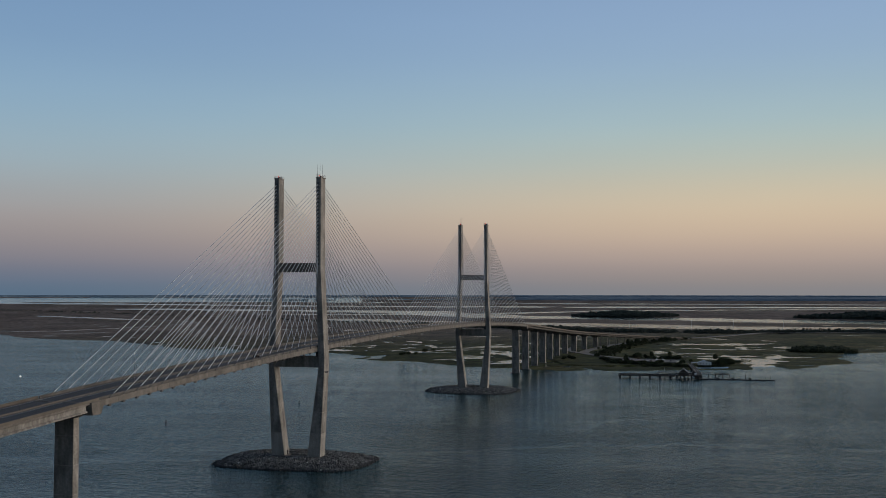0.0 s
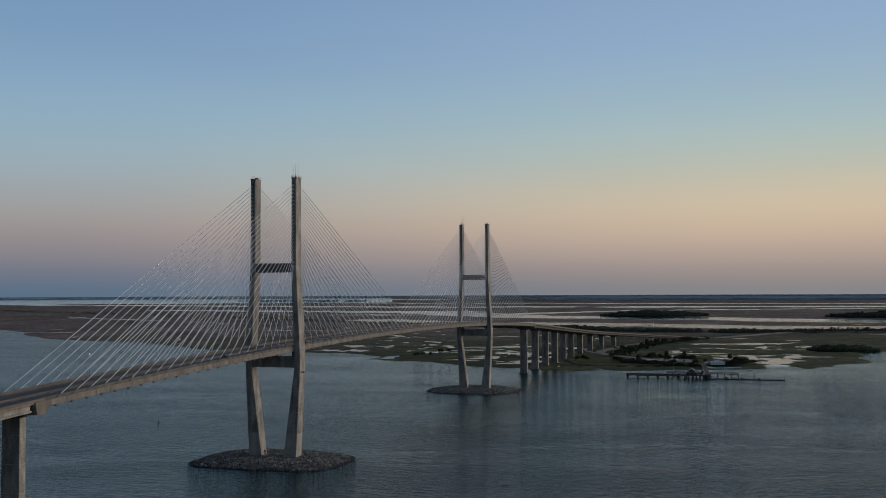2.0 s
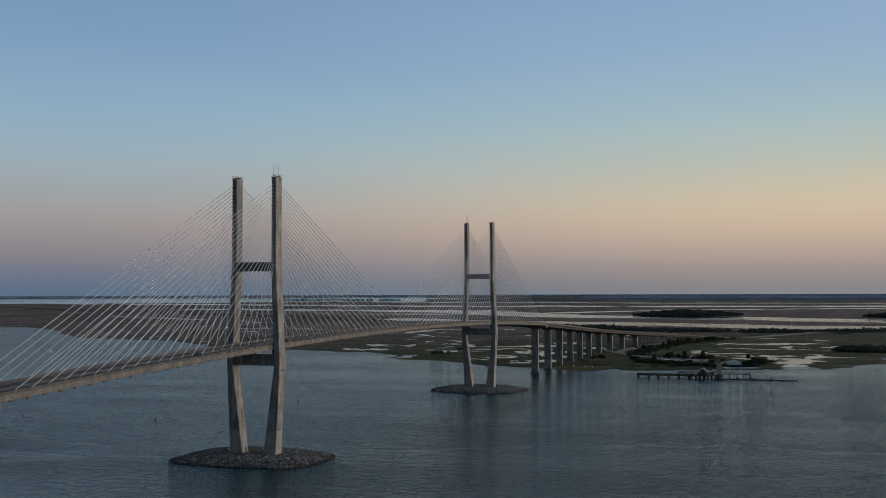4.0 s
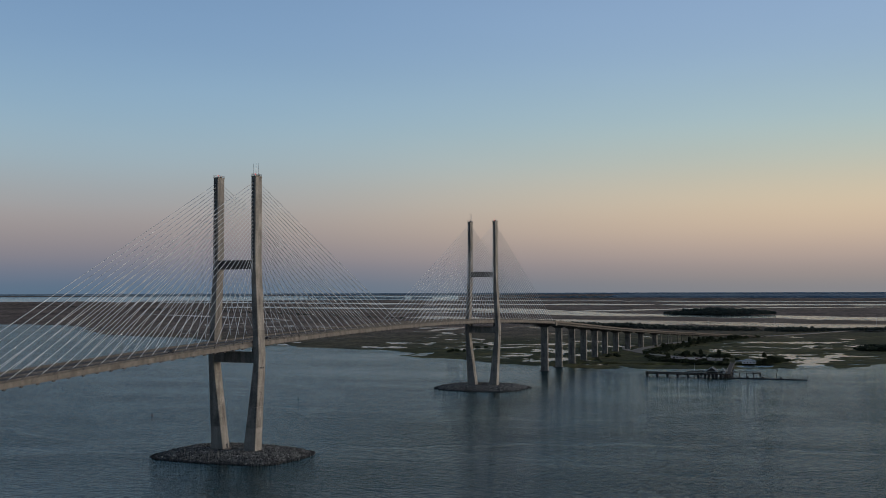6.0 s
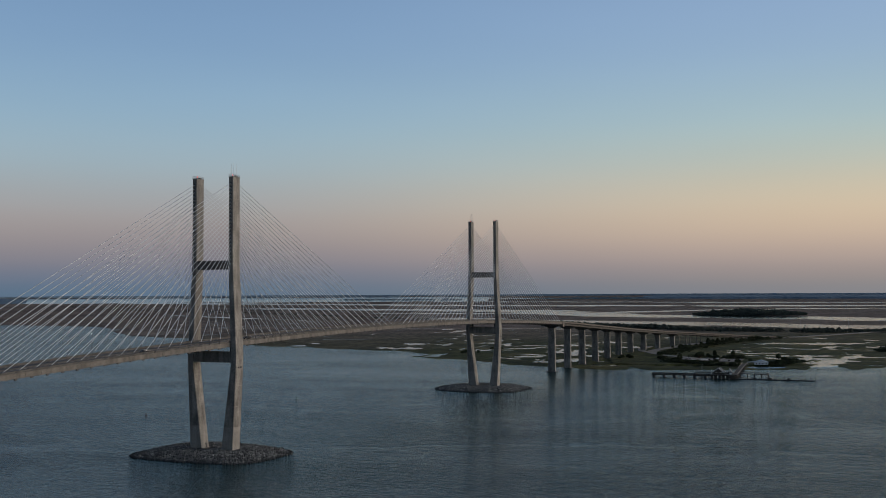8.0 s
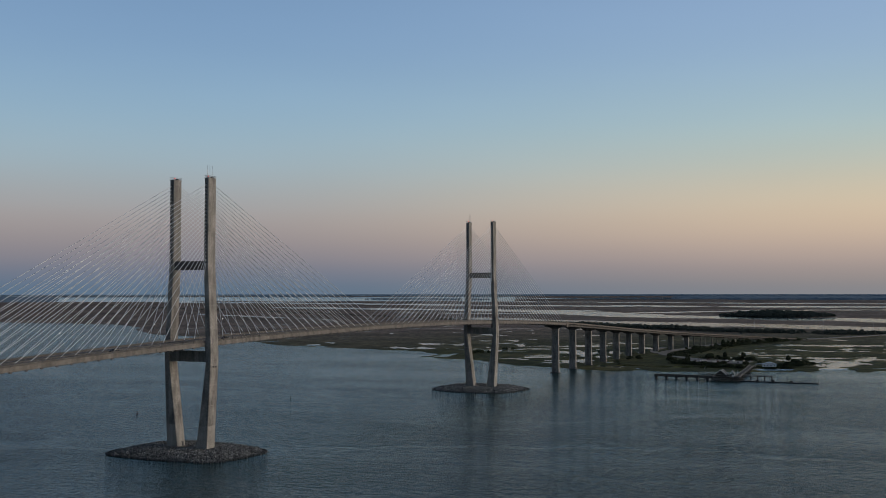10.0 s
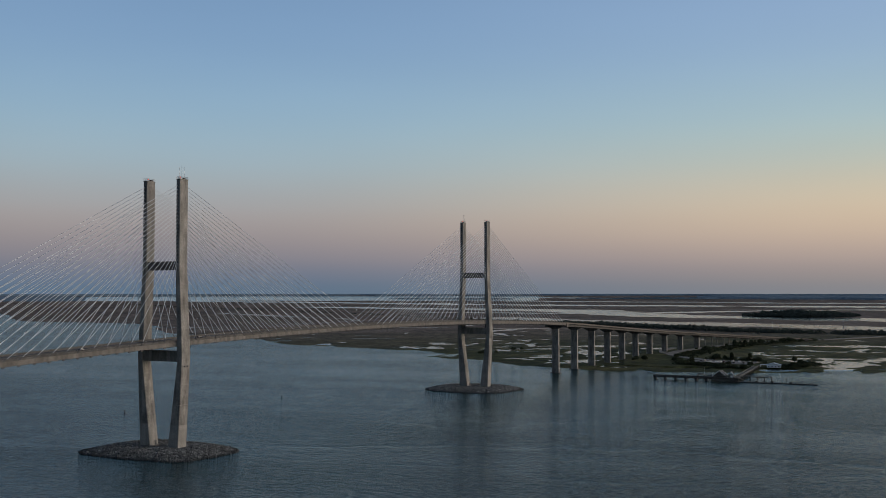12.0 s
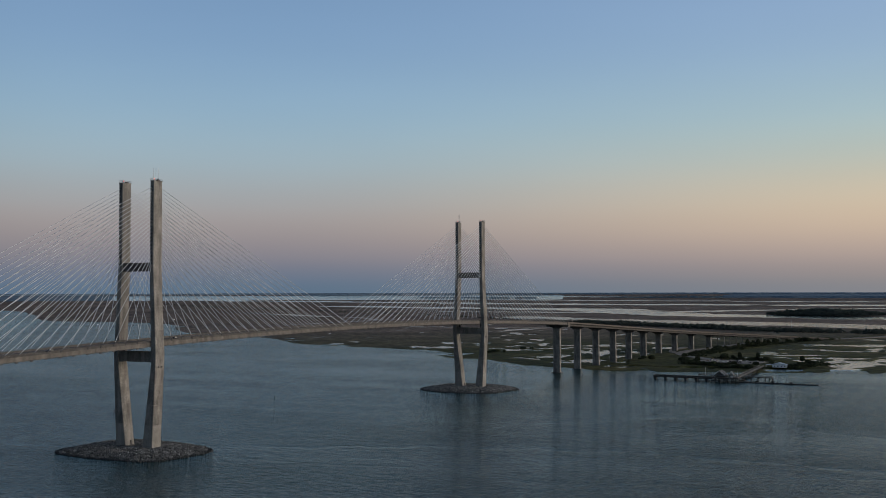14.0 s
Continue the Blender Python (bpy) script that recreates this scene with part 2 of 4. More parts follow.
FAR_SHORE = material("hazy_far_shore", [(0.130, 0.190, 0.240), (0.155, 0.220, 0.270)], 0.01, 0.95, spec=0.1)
# leaf green lightened and greyed, with distance haze in the colour
FAR_LEAF = material("far_leaves_hazed", [(0.040, 0.048, 0.040), (0.062, 0.070, 0.058)], 0.05, 0.95, island=0.22, spec=0.1)
BARK = material("bark", [(0.06, 0.048, 0.036), (0.11, 0.09, 0.07)], 1.5, 0.95)


def marsh_material():
    """Cordgrass: olive close by, brown flats in broad patches made paler for distance haze, finer tufts on top."""
    m = bpy.data.materials.new("marsh_grass")
    m.use_nodes = True
    nt = m.node_tree
    L = nt.links.new
    b = nt.nodes["Principled BSDF"]
    b.inputs["Roughness"].default_value = 0.95
    b.inputs["Specular IOR Level"].default_value = 0.15
    geo = nt.nodes.new("ShaderNodeNewGeometry")

    def tex(s, d=5):
        t = nt.nodes.new("ShaderNodeTexNoise")
        t.inputs["Scale"].default_value, t.inputs["Detail"].default_value = s, d
        L(geo.outputs["Position"], t.inputs["Vector"])
        return t

    def ramp(sock, stops):
        r = nt.nodes.new("ShaderNodeValToRGB")
        els = r.color_ramp.elements
        while len(els) > 1:
            els.remove(els[-1])
        for i, (p, c) in enumerate(stops):
            e = els[0] if i == 0 else els.new(p)
            e.position, e.color = p, (*c, 1)
        L(sock, r.inputs["Fac"])
        return r.outputs[0]
    green = ramp(tex(0.012).outputs[0], [(0.32, (0.019, 0.026, 0.006)), (0.5, (0.036, 0.041, 0.010)), (0.68, (0.074, 0.066, 0.022))])
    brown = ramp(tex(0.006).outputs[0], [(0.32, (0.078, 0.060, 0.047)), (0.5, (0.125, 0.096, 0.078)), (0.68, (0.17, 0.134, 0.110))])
    # brown flats lie away from the river bank, haze put into their paler colour
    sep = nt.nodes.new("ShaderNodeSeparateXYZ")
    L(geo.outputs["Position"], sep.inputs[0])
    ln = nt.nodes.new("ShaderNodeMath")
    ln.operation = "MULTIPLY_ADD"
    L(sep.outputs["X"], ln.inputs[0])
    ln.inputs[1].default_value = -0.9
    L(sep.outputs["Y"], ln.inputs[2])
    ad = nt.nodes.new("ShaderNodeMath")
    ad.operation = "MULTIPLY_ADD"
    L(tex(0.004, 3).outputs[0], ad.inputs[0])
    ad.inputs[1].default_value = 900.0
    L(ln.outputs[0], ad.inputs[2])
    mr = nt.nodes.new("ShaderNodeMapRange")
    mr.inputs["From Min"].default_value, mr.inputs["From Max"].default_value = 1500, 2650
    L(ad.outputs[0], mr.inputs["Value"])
    mix = nt.nodes.new("ShaderNodeMix")
    mix.data_type = "RGBA"
    L(mr.outputs[0], mix.inputs["Factor"])
    L(green, mix.inputs["A"])
    L(brown, mix.inputs["B"])
    v = nt.nodes.new("ShaderNodeVectorMath")
    v.operation = "SCALE"
    m2 = nt.nodes.new("ShaderNodeMapRange")
    m2.inputs["From Min"].default_value, m2.inputs["From Max"].default_value = 0.3, 0.7
    m2.inputs["To Min"].default_value, m2.inputs["To Max"].default_value = 0.4, 1.7
    L(tex(0.07, 7).outputs[0], m2.inputs["Value"])
    L(mix.outputs["Result"], v.inputs[0])
    L(m2.outputs[0], v.inputs["Scale"])
    v2 = nt.nodes.new("ShaderNodeVectorMath")
    v2.operation = "SCALE"
    m3 = nt.nodes.new("ShaderNodeMapRange")
    m3.inputs["From Min"].default_value, m3.inputs["From Max"].default_value = 0.32, 0.68
    m3.inputs["To Min"].default_value, m3.inputs["To Max"].default_value = 0.55, 1.45
    L(tex(0.22, 4).outputs[0], m3.inputs["Value"])
    L(v.outputs[0], v2.inputs[0])
    L(m3.outputs[0], v2.inputs["Scale"])
    L(v2.outputs[0], b.inputs["Base Color"])
    bn = nt.nodes.new("ShaderNodeBump")
    bn.inputs["Distance"].default_value = 0.5
    L(tex(0.5, 4).outputs[0], bn.inputs["Height"])
    L(bn.outputs[0], b.inputs["Normal"])
    return m


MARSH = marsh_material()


def lamp_material(name, colour, strength):
    m = bpy.data.materials.new(name)
    m.use_nodes = True
    b = m.node_tree.nodes["Principled BSDF"]
    b.inputs["Base Color"].default_value = (*colour, 1)
    b.inputs["Emission Color"].default_value = (*colour, 1)
    b.inputs["Emission Strength"].default_value = strength
    return m


LAMP_WHITE = lamp_material("lit_luminaire", (1.0, 0.97, 0.92), 1.3)
LAMP_RED = lamp_material("obstruction_light", (1.0, 0.10, 0.08), 0.6)

# ---------------------------------------------------------------- mesh helpers


def finish(name, bm, mat, smooth=False):
    me = bpy.data.meshes.new(name)
    bmesh.ops.recalc_face_normals(bm, faces=bm.faces)
    bm.to_mesh(me)
    bm.free()
    for mm in (mat if isinstance(mat, (list, tuple)) else [mat]):
        me.materials.append(mm)
    if smooth:
        me.polygons.foreach_set("use_smooth", [True] * len(me.polygons))
    return me


def part(name, bm, mat, parent, label="", smooth=False):
    ob = new(name, finish(name, bm, mat, smooth))
    ob.parent = parent
    if label:
        tagged(ob, label)
    return ob


def thing(name, label, category, at=(0, 0, 0), rz=0.0, group="", kind=""):
    e = new(name)
    e.matrix_world = pose(*at, 0, 0, rz)
    return tagged(e, label, category, group, kind)


def add_box(bm, x0, x1, y0, y1, z0, z1, bevel=0.0):
    v = [bm.verts.new(c) for c in ((x0, y0, z0), (x1, y0, z0), (x1, y1, z0), (x0, y1, z0), (x0, y0, z1), (x1, y0, z1), (x1, y1, z1), (x0, y1, z1))]
    fs = [bm.faces.new([v[i] for i in q]) for q in ((0, 3, 2, 1), (4, 5, 6, 7), (0, 1, 5, 4), (1, 2, 6, 5), (2, 3, 7, 6), (3, 0, 4, 7))]
    if bevel:
        es = {e for f in fs for e in f.edges}
        bmesh.ops.bevel(bm, geom=list(es), offset=bevel, segments=1, affect="EDGES")


def box(x0, x1, y0, y1, z0, z1, bevel=0.0):
    bm = bmesh.new()
    add_box(bm, x0, x1, y0, y1, z0, z1, bevel)
    return bm


def add_tube(bm, a, b, r0, r1=None, n=6, caps=True):
    a, b = Vector(a), Vector(b)
    r1 = r0 if r1 is None else r1
    d = (b - a).normalized()
    u = d.cross(Vector((0, 0, 1)) if abs(d.z) < 0.95 else Vector((1, 0, 0))).normalized()
    w = d.cross(u)
    ring = []
    for p, r in ((a, r0), (b, r1)):
        ring.append([bm.verts.new(p + (u * math.cos(2 * math.pi * i / n) + w * math.sin(2 * math.pi * i / n)) * r) for i in range(n)])
    for i in range(n):
        j = (i + 1) % n
        bm.faces.new((ring[0][i], ring[0][j], ring[1][j], ring[1][i]))
    if caps:
        bm.faces.new(ring[0][::-1])
        bm.faces.new(ring[1])


def tube(a, b, r0, r1=None, n=6):
    bm = bmesh.new()
    add_tube(bm, a, b, r0, r1, n)
    return bm


def add_loft(bm, rings, caps=True):
    """Rings of equal length, joined to one closed solid."""
    vs = [[bm.verts.new(p) for p in r] for r in rings]
    n = len(vs[0])
    for a, b in zip(vs[:-1], vs[1:]):
        for i in range(n):
            j = (i + 1) % n
            bm.faces.new((a[i], a[j], b[j], b[i]))
    if caps:
        bm.faces.new(vs[0][::-1])
        bm.faces.new(vs[-1])


def chamfered(x0, x1, y0, y1, z, c):
    return [(x0 + c, y0, z), (x1 - c, y0, z), (x1, y0 + c, z), (x1, y1 - c, z), (x1 - c, y1, z), (x0 + c, y1, z), (x0, y1 - c, z), (x0, y0 + c, z)]


def blob(rng, r, flat=0.8, sub=1, rough=0.25):
    bm = bmesh.new()
    bmesh.ops.create_icosphere(bm, subdivisions=sub, radius=1)
    for v in bm.verts:
        v.co *= r * (1 + rng.uniform(-rough, rough))
        v.co.z *= flat
    return bm

# ---------------------------------------------------------------- ground: river and salt marsh


def draw_in(X, Y, Z):
    """Plan to scene: what lies past three kilometres is drawn in towards the eye, so that the horizon is near enough to be seen."""
    X, Y, Z = (np.asarray(a, float) for a in (X, Y, Z))
    D = np.hypot(X - EYE[0], Y - EYE[1])
    r = FAR_FROM + (FAR_TO - FAR_FROM) * (1 - FAR_FROM / np.maximum(D, FAR_FROM)) / (1 - FAR_FROM / HORIZON)
    s = np.where(D > FAR_FROM, r / np.maximum(D, 1.0), 1.0)
    return EYE[0] + s * (X - EYE[0]), EYE[1] + s * (Y - EYE[1]), EYE[2] + s * (Z - EYE[2]), s


def hash01(ix, iy, seed):
    h = np.sin(ix * 127.1 + iy * 311.7 + seed * 74.7) * 43758.5453
    return h - np.floor(h)


def vnoise(x, y, seed=0):
    ix, iy = np.floor(x), np.floor(y)
    fx, fy = x - ix, y - iy
    fx, fy = fx * fx * (3 - 2 * fx), fy * fy * (3 - 2 * fy)
    a, b = hash01(ix, iy, seed), hash01(ix + 1, iy, seed)
    c, d = hash01(ix, iy + 1, seed), hash01(ix + 1, iy + 1, seed)
    return (a + (b - a) * fx) * (1 - fy) + (c + (d - c) * fx) * fy


def fbm(x, y, seed=0, octaves=4):
    s, amp, tot = 0.0, 1.0, 0.0
    for o in range(octaves):
        s = s + amp * vnoise(x * 2 ** o + o * 17.3, y * 2 ** o - o * 9.1, seed + o)
        tot += amp
        amp *= 0.5
    return s / tot


def seg_dist(X, Y, pts, close=False):
    d = np.full(np.shape(X), 1e9)
    n = len(pts)
    for i in range(n if close else n - 1):
        (ax, ay), (bx, by) = pts[i], pts[(i + 1) % n]
        ux, uy = bx - ax, by - ay
        t = np.clip(((X - ax) * ux + (Y - ay) * uy) / (ux * ux + uy * uy), 0, 1)
        d = np.minimum(d, np.hypot(X - ax - t * ux, Y - ay - t * uy))
    return d


def inside(X, Y, pts):
    r = np.zeros(np.shape(X), bool)
    n = len(pts)
    for i in range(n):
        (ax, ay), (bx, by) = pts[i], pts[(i + 1) % n]
        if ay != by:
            r ^= ((ay > Y) != (by > Y)) & (X < (bx - ax) * (Y - ay) / (by - ay) + ax)
    return r


# the river bank, from the sound in the west to the bend in the east
BANK = [(-30000, 9000), (-5200, 3400), (-2985, 2345), (-2552, 2048), (-2128, 1712), (-1922, 1566), (-1707, 1563), (-1520, 1555), (-1426, 1505),
        (-1340, 1440), (-1196, 1281), (-1030, 1140), (-929, 1102), (-814, 1080), (-730, 1028), (-689, 1001), (-625, 940), (-560, 900), (-464, 878),
        (-411, 872), (-352, 857), (-313, 858), (-281, 832), (-246, 807), (-237, 750), (-200, 724), (-165, 721), (-118, 692), (-83, 660), (-55, 648),
        (-21, 639), (13, 622), (44, 622), (103, 639), (191, 671), (251, 696), (281, 713), (307, 747), (323, 789), (351, 816), (358, 838), (352, 900),
        (364, 1001), (376, 1044), (430, 1073), (760, 1190), (1500, 1450), (30000, 4000), (30000, 40000), (-30000, 40000)]
# tidal rivers and creeks: centre line, width
RIVERS = [([(-1360, 1410), (-1240, 1395), (-1165, 1425), (-1155, 1520), (-1130, 1660), (-1140, 1900), (-1150, 2030), (-1312, 2202), (-1507, 2275), (-1743, 2411), (-2100, 2600)], 24),
          ([(-1105, 1335), (-1045, 1350), (-1020, 1420)], 16),
          ([(-1100, 1520), (-900, 1640), (-600, 1650), (-420, 1730), (-340, 1900)], 20),
          ([(-9000, 8200), (-4800, 5900), (-4000, 5750), (-2450, 5330), (-1580, 5100), (-600, 5200), (1200, 5600), (5000, 7000)], 420),
          ([(-2500, 3900), (-1400, 3700), (-1145, 3660), (-740, 3230), (-543, 2960), (-197, 2890), (247, 2730), (650, 2560), (1500, 2300), (4000, 2400)], 330),
          ([(-1500, 3100), (-1060, 3140), (-740, 3260), (-275, 4211), (700, 4800), (2600, 4900)], 110),
          ([(-900, 2480), (-625, 2316), (-302, 2200), (-64, 2190), (238, 2040), (570, 2050), (1200, 1980), (3000, 1980)], 190),
          ([(-3000, 7200), (-670, 6830), (1260, 6790), (6000, 8000)], 260),
          ([(-9000, 13000), (-3000, 10500), (3000, 10000), (9000, 12000)], 700)]
# ponds that stand out: middle, half length, half width
PONDS_WEST = [((-636, 1221), 14, 10), ((-562, 1130), 45, 7), ((-366, 922), 14, 16), ((-379, 1046), 12, 14), ((-390, 1218), 14, 14), ((-328, 1040), 6, 10),
              ((-333, 1172), 9, 10), ((-271, 1232), 12, 12), ((-183, 1046), 16, 12), ((-159, 1003), 14, 12), ((-105, 798), 24, 16), ((-131, 756), 16, 9),
              ((-128, 1079), 28, 24), ((-83, 906), 24, 20), ((-50, 715), 12, 14), ((-203, 901), 8, 11), ((-206, 921), 9, 9), ((-259, 1088), 9, 12),
              ((-113, 837), 22, 16), ((-104, 942), 20, 18), ((-33, 1058), 16, 16), ((-92, 1173), 16, 16)]
PONDS_EAST = [((200, 1236), 74, 26), ((216, 1089), 46, 12), ((290, 1161), 11, 15), ((289, 1376), 9, 20), ((116, 892), 26, 12), ((197, 921), 53, 15), ((224, 862), 46, 27), ((247, 797), 27, 20), ((256, 752), 15, 6), ((290, 919), 23, 11), ((-30, 1040), 20, 12), ((268, 837), 26, 15), ((260, 728), 9, 3), ((298, 772), 12, 6), ((322, 888), 8, 7), ((163, 965), 30, 10)]
# dry land that carries the road, the car park and the foot of the bridge
DRY = [(30, 700), (70, 690), (230, 745), (232, 800), (160, 850), (95, 880), (80, 960), (70, 1060), (110, 1220), (170, 1380), (150, 1400), (60, 1250),
       (10, 1080), (-10, 930), (5, 780)]


def marsh_height(X, Y):
    """Height of the marsh over the water; ponds and creeks go under it."""
    U, W = 0.9455 * X + 0.3256 * Y, 0.9455 * Y - 0.3256 * X      # along the bank and away from it
    D = np.hypot(X - EYE[0], Y - EYE[1])
    loose = 0.35 + 0.65 * np.clip((D - 2300) / 600, 0, 1)
    wob = loose * 26 * (fbm(X / 60, Y / 60, 3) - 0.5) + (0.3 + 0.7 * loose) * 30 * (fbm(U / 13, W / 34, 7) - 0.5) + 90 * (fbm(X / 400, Y / 400, 5) - 0.5) * np.clip((D - 2600) / 800, 0, 1)
    d = np.where(inside(X, Y, BANK), 1, -1) * seg_dist(X, Y, BANK, True) + wob
    h = np.clip(d / 14, -1, 1)
    for pts, w in RIVERS:
        rw = w * (0.65 + 0.7 * fbm(X / 180, Y / 180, 11)) / 2 + (w > 100) * 0.9 * w * (fbm(X / 330, Y / 210, 13, 5) - 0.5)
        h = np.minimum(h, np.clip((seg_dist(X, Y, pts) + wob * 0.8 - rw) / (8 + 0.05 * w), -1, 1))
    # scattered pans and creeklets: thicker near the river, sparse on the far flats
    A = np.degrees(np.arctan2(-(X - EYE[0]), Y - EYE[1]))
    # open sound in the north-west
    snd = np.minimum(np.minimum((D - 8600 - 900 * (fbm(A / 3, 0 * A, 77) - 0.5)) / 200, (15500 - D) / 200), (A - 21) * 2)
    h = np.minimum(h, np.clip(-snd, -1, 1))
    wet = np.clip(1.6 - D / 1900, -0.6, 1.0)
    q = fbm(U / 36 + 3 * fbm(X / 260, Y / 260, 23), W / 75 + 3 * fbm(X / 240, Y / 240, 29), 31, 5)
    patch = fbm(X / 420, Y / 420, 41, 3)
    pan = (0.315 + 0.10 * (patch - 0.5) * 2) * (0.86 + 0.14 * wet) - q - 0.012 - 0.12 * np.clip((D - 2600) / 900, 0, 1)
    dry = np.where(inside(X, Y, DRY), 1, 0)
    h = np.minimum(h, np.where(dry > 0, 1, np.clip(-pan * 40, -1, 1)))
    # small pans close to the bank
    q2 = fbm(U / 17 + 2 * fbm(X / 90, Y / 90, 83), W / 26, 87, 4)
    near = np.clip((2100 - D) / 500, 0, 1) * np.clip((fbm(X / 170, Y / 170, 91, 2) - 0.40) * 8, 0, 1) * np.clip((d - 25) / 30, 0, 1)
    h = np.minimum(h, np.where(dry > 0, 1, np.clip((q2 - 0.368 * near) * 30, -1, 1)))
    c, s = math.cos(radians(19)), math.sin(radians(19))
    ragged = 5.2 * (fbm(U / 11 + 2 * fbm(U / 40, W / 40, 57), W / 22, 51, 5) - 0.5) - 0.1
    for (cx, cy), a, b in PONDS_WEST + PONDS_EAST:
        u, v = ((X - cx) * c + (Y - cy) * s) / a, (-(X - cx) * s + (Y - cy) * c) / b
        e = np.maximum(np.hypot(u, v) - 1, -0.55) + ragged * 0.5
        h = np.minimum(h, np.clip(e * 3, -1, 1))
    far = np.clip(D / 6000, 0, 1)
    z = np.where(h > 0, 0.25 + 0.35 * h, 0.9 * h)
    z = z + np.where(h > 0.4, 0.5 * (fbm(X / 9, Y / 9, 61, 3) - 0.5), 0) * (1 - far)
    z = np.where((dry > 0) & (h > 0.2), 1.5 + 0.4 * (fbm(X / 30, Y / 30, 71) - 0.5), z)
    return z


def polar_sheet(a0, a1, na, rs, height, keep=None):
    """A sheet round the eye: angles from +y to the left, radii in plan metres."""
    A, R = np.meshgrid(np.radians(np.linspace(a0, a1, na)), np.asarray(rs, float))
    X, Y = EYE[0] - np.sin(A) * R, EYE[1] + np.cos(A) * R
    Z = height(X, Y)
    x, y, z, _ = draw_in(X, Y, Z)
    V = np.stack([x.ravel(), y.ravel(), z.ravel()], 1)
    n, m = len(rs), na
    i = (np.arange(n - 1)[:, None] * m + np.arange(m - 1)[None, :]).ravel()
    F = np.stack([i, i + m, i + m + 1, i + 1], 1)
    if keep is not None:
        zz = Z.ravel()
        F = F[(zz[F] > keep).any(1)]
        used = np.zeros(len(V), bool)
        used[F.ravel()] = True
        idx = np.cumsum(used) - 1
        V, F = V[used], idx[F]
    return V, F


def sheet_object(name, V, F, mat, smooth=True):
    me = bpy.data.meshes.new(name)
    me.vertices.add(len(V))
    me.vertices.foreach_set("co", V.ravel())
    me.loops.add(F.size)
    me.loops.foreach_set("vertex_index", F.ravel().astype(np.int32))
    me.polygons.add(len(F))
    me.polygons.foreach_set("loop_start", np.arange(0, F.size, 4, dtype=np.int32))
    me.update(calc_edges=True)
    me.materials.append(mat)
    if smooth:
        me.polygons.foreach_set("use_smooth", [True] * len(F))
    return new(name, me)


radii = np.concatenate([np.linspace(0.01, 300, 12), np.geomspace(320, 2990, 24), 153500.0 / np.arange(50, 7.45, -0.6)])
radii[-1] = HORIZON
V, F = polar_sheet(-180, 180, 241, radii, lambda X, Y: 0 * X)
tagged(sheet_object("water", V, F, WATER), "wide grey-blue tidal river with small wind ripples", "water", kind="structure")
# rows closer together towards the horizon, as the land is seen ever flatter
rows_in = 153500.0 / np.concatenate([np.arange(150, 50, -0.36), np.arange(50, 7.45, -0.6)])
rows_in[-1] = HORIZON
V, F = polar_sheet(-16, 62, 1100, rows_in, marsh_height, keep=-0.25)
tagged(sheet_object("ground", V, F, MARSH), "flat salt marsh of olive and brown cordgrass with tidal ponds", "marsh", kind="structure")
# still water that fills the ponds and creeks of the marsh


def pool_level(X, Y):
    d = np.where(inside(X, Y, BANK), 1, -1) * seg_dist(X, Y, BANK, True)
    return np.where(d > 34, 0.08, -0.8)


V, F = polar_sheet(-16, 62, 480, rows_in, pool_level, keep=-0.5)
tagged(sheet_object("water", V, F, POOL), "calm tidal ponds and creeks that mirror the dusk sky", "water", kind="structure")
# the marsh goes on outside, plainly
for lo, hi in ((62, 180), (-180, -16)):
    V, F = polar_sheet(lo, hi, 120, 153500.0 / np.linspace(105, 7.5, 70), marsh_height, keep=-0.25)
    tagged(sheet_object("ground_beyond", V, F, MARSH), "salt marsh that goes on round the river", "marsh", kind="structure")

# ---------------------------------------------------------------- bridge
CREST, MID = 60.9, 203.0
SPAN, PIERS = 381.0, 55.5
HALF = 11.6
BEND = 831.0


def top_z(s):
    """Top of the parapet along the bridge."""
    d = abs(s - MID)
    return CREST - 6.7e-5 * d * d if d < 430 else CREST - 6.7e-5 * 430 * 430 - 0.0576 * (d - 430)


def line(s):
    """Plan of the road: straight over the river, then a bend to the east."""
    if s < BEND:
        return Vector((0, s, 0)), Vector((0, 1, 0))
    R = 1158.0
    a = (s - BEND) / R
    return Vector((R * (1 - math.cos(a)), BEND + R * math.sin(a), 0)), Vector((math.sin(a), math.cos(a), 0))


def at(s, x, dz):
    """A point x to the right of the road's line at s, dz from the parapet's top."""
    p, d = line(s)
    return (p.x + d.y * x, p.y - d.x * x, top_z(s) + dz)


def sweep(s0, s1, section, step=8.0):
    """A solid of that section (x, dz) along the road."""
    n = max(1, int(math.ceil((s1 - s0) / step)))
    bm = bmesh.new()
    add_loft(bm, [[at(s0 + (s1 - s0) * i / n, x, z) for x, z in section] for i in range(n + 1)])
    return bm


def rect(x0, x1, z0, z1):
    return [(x0, z0), (x1, z0), (x1, z1), (x0, z1)]


STAYS = 22
stay_at = [12.2 + 8.2 * i for i in range(STAYS)]


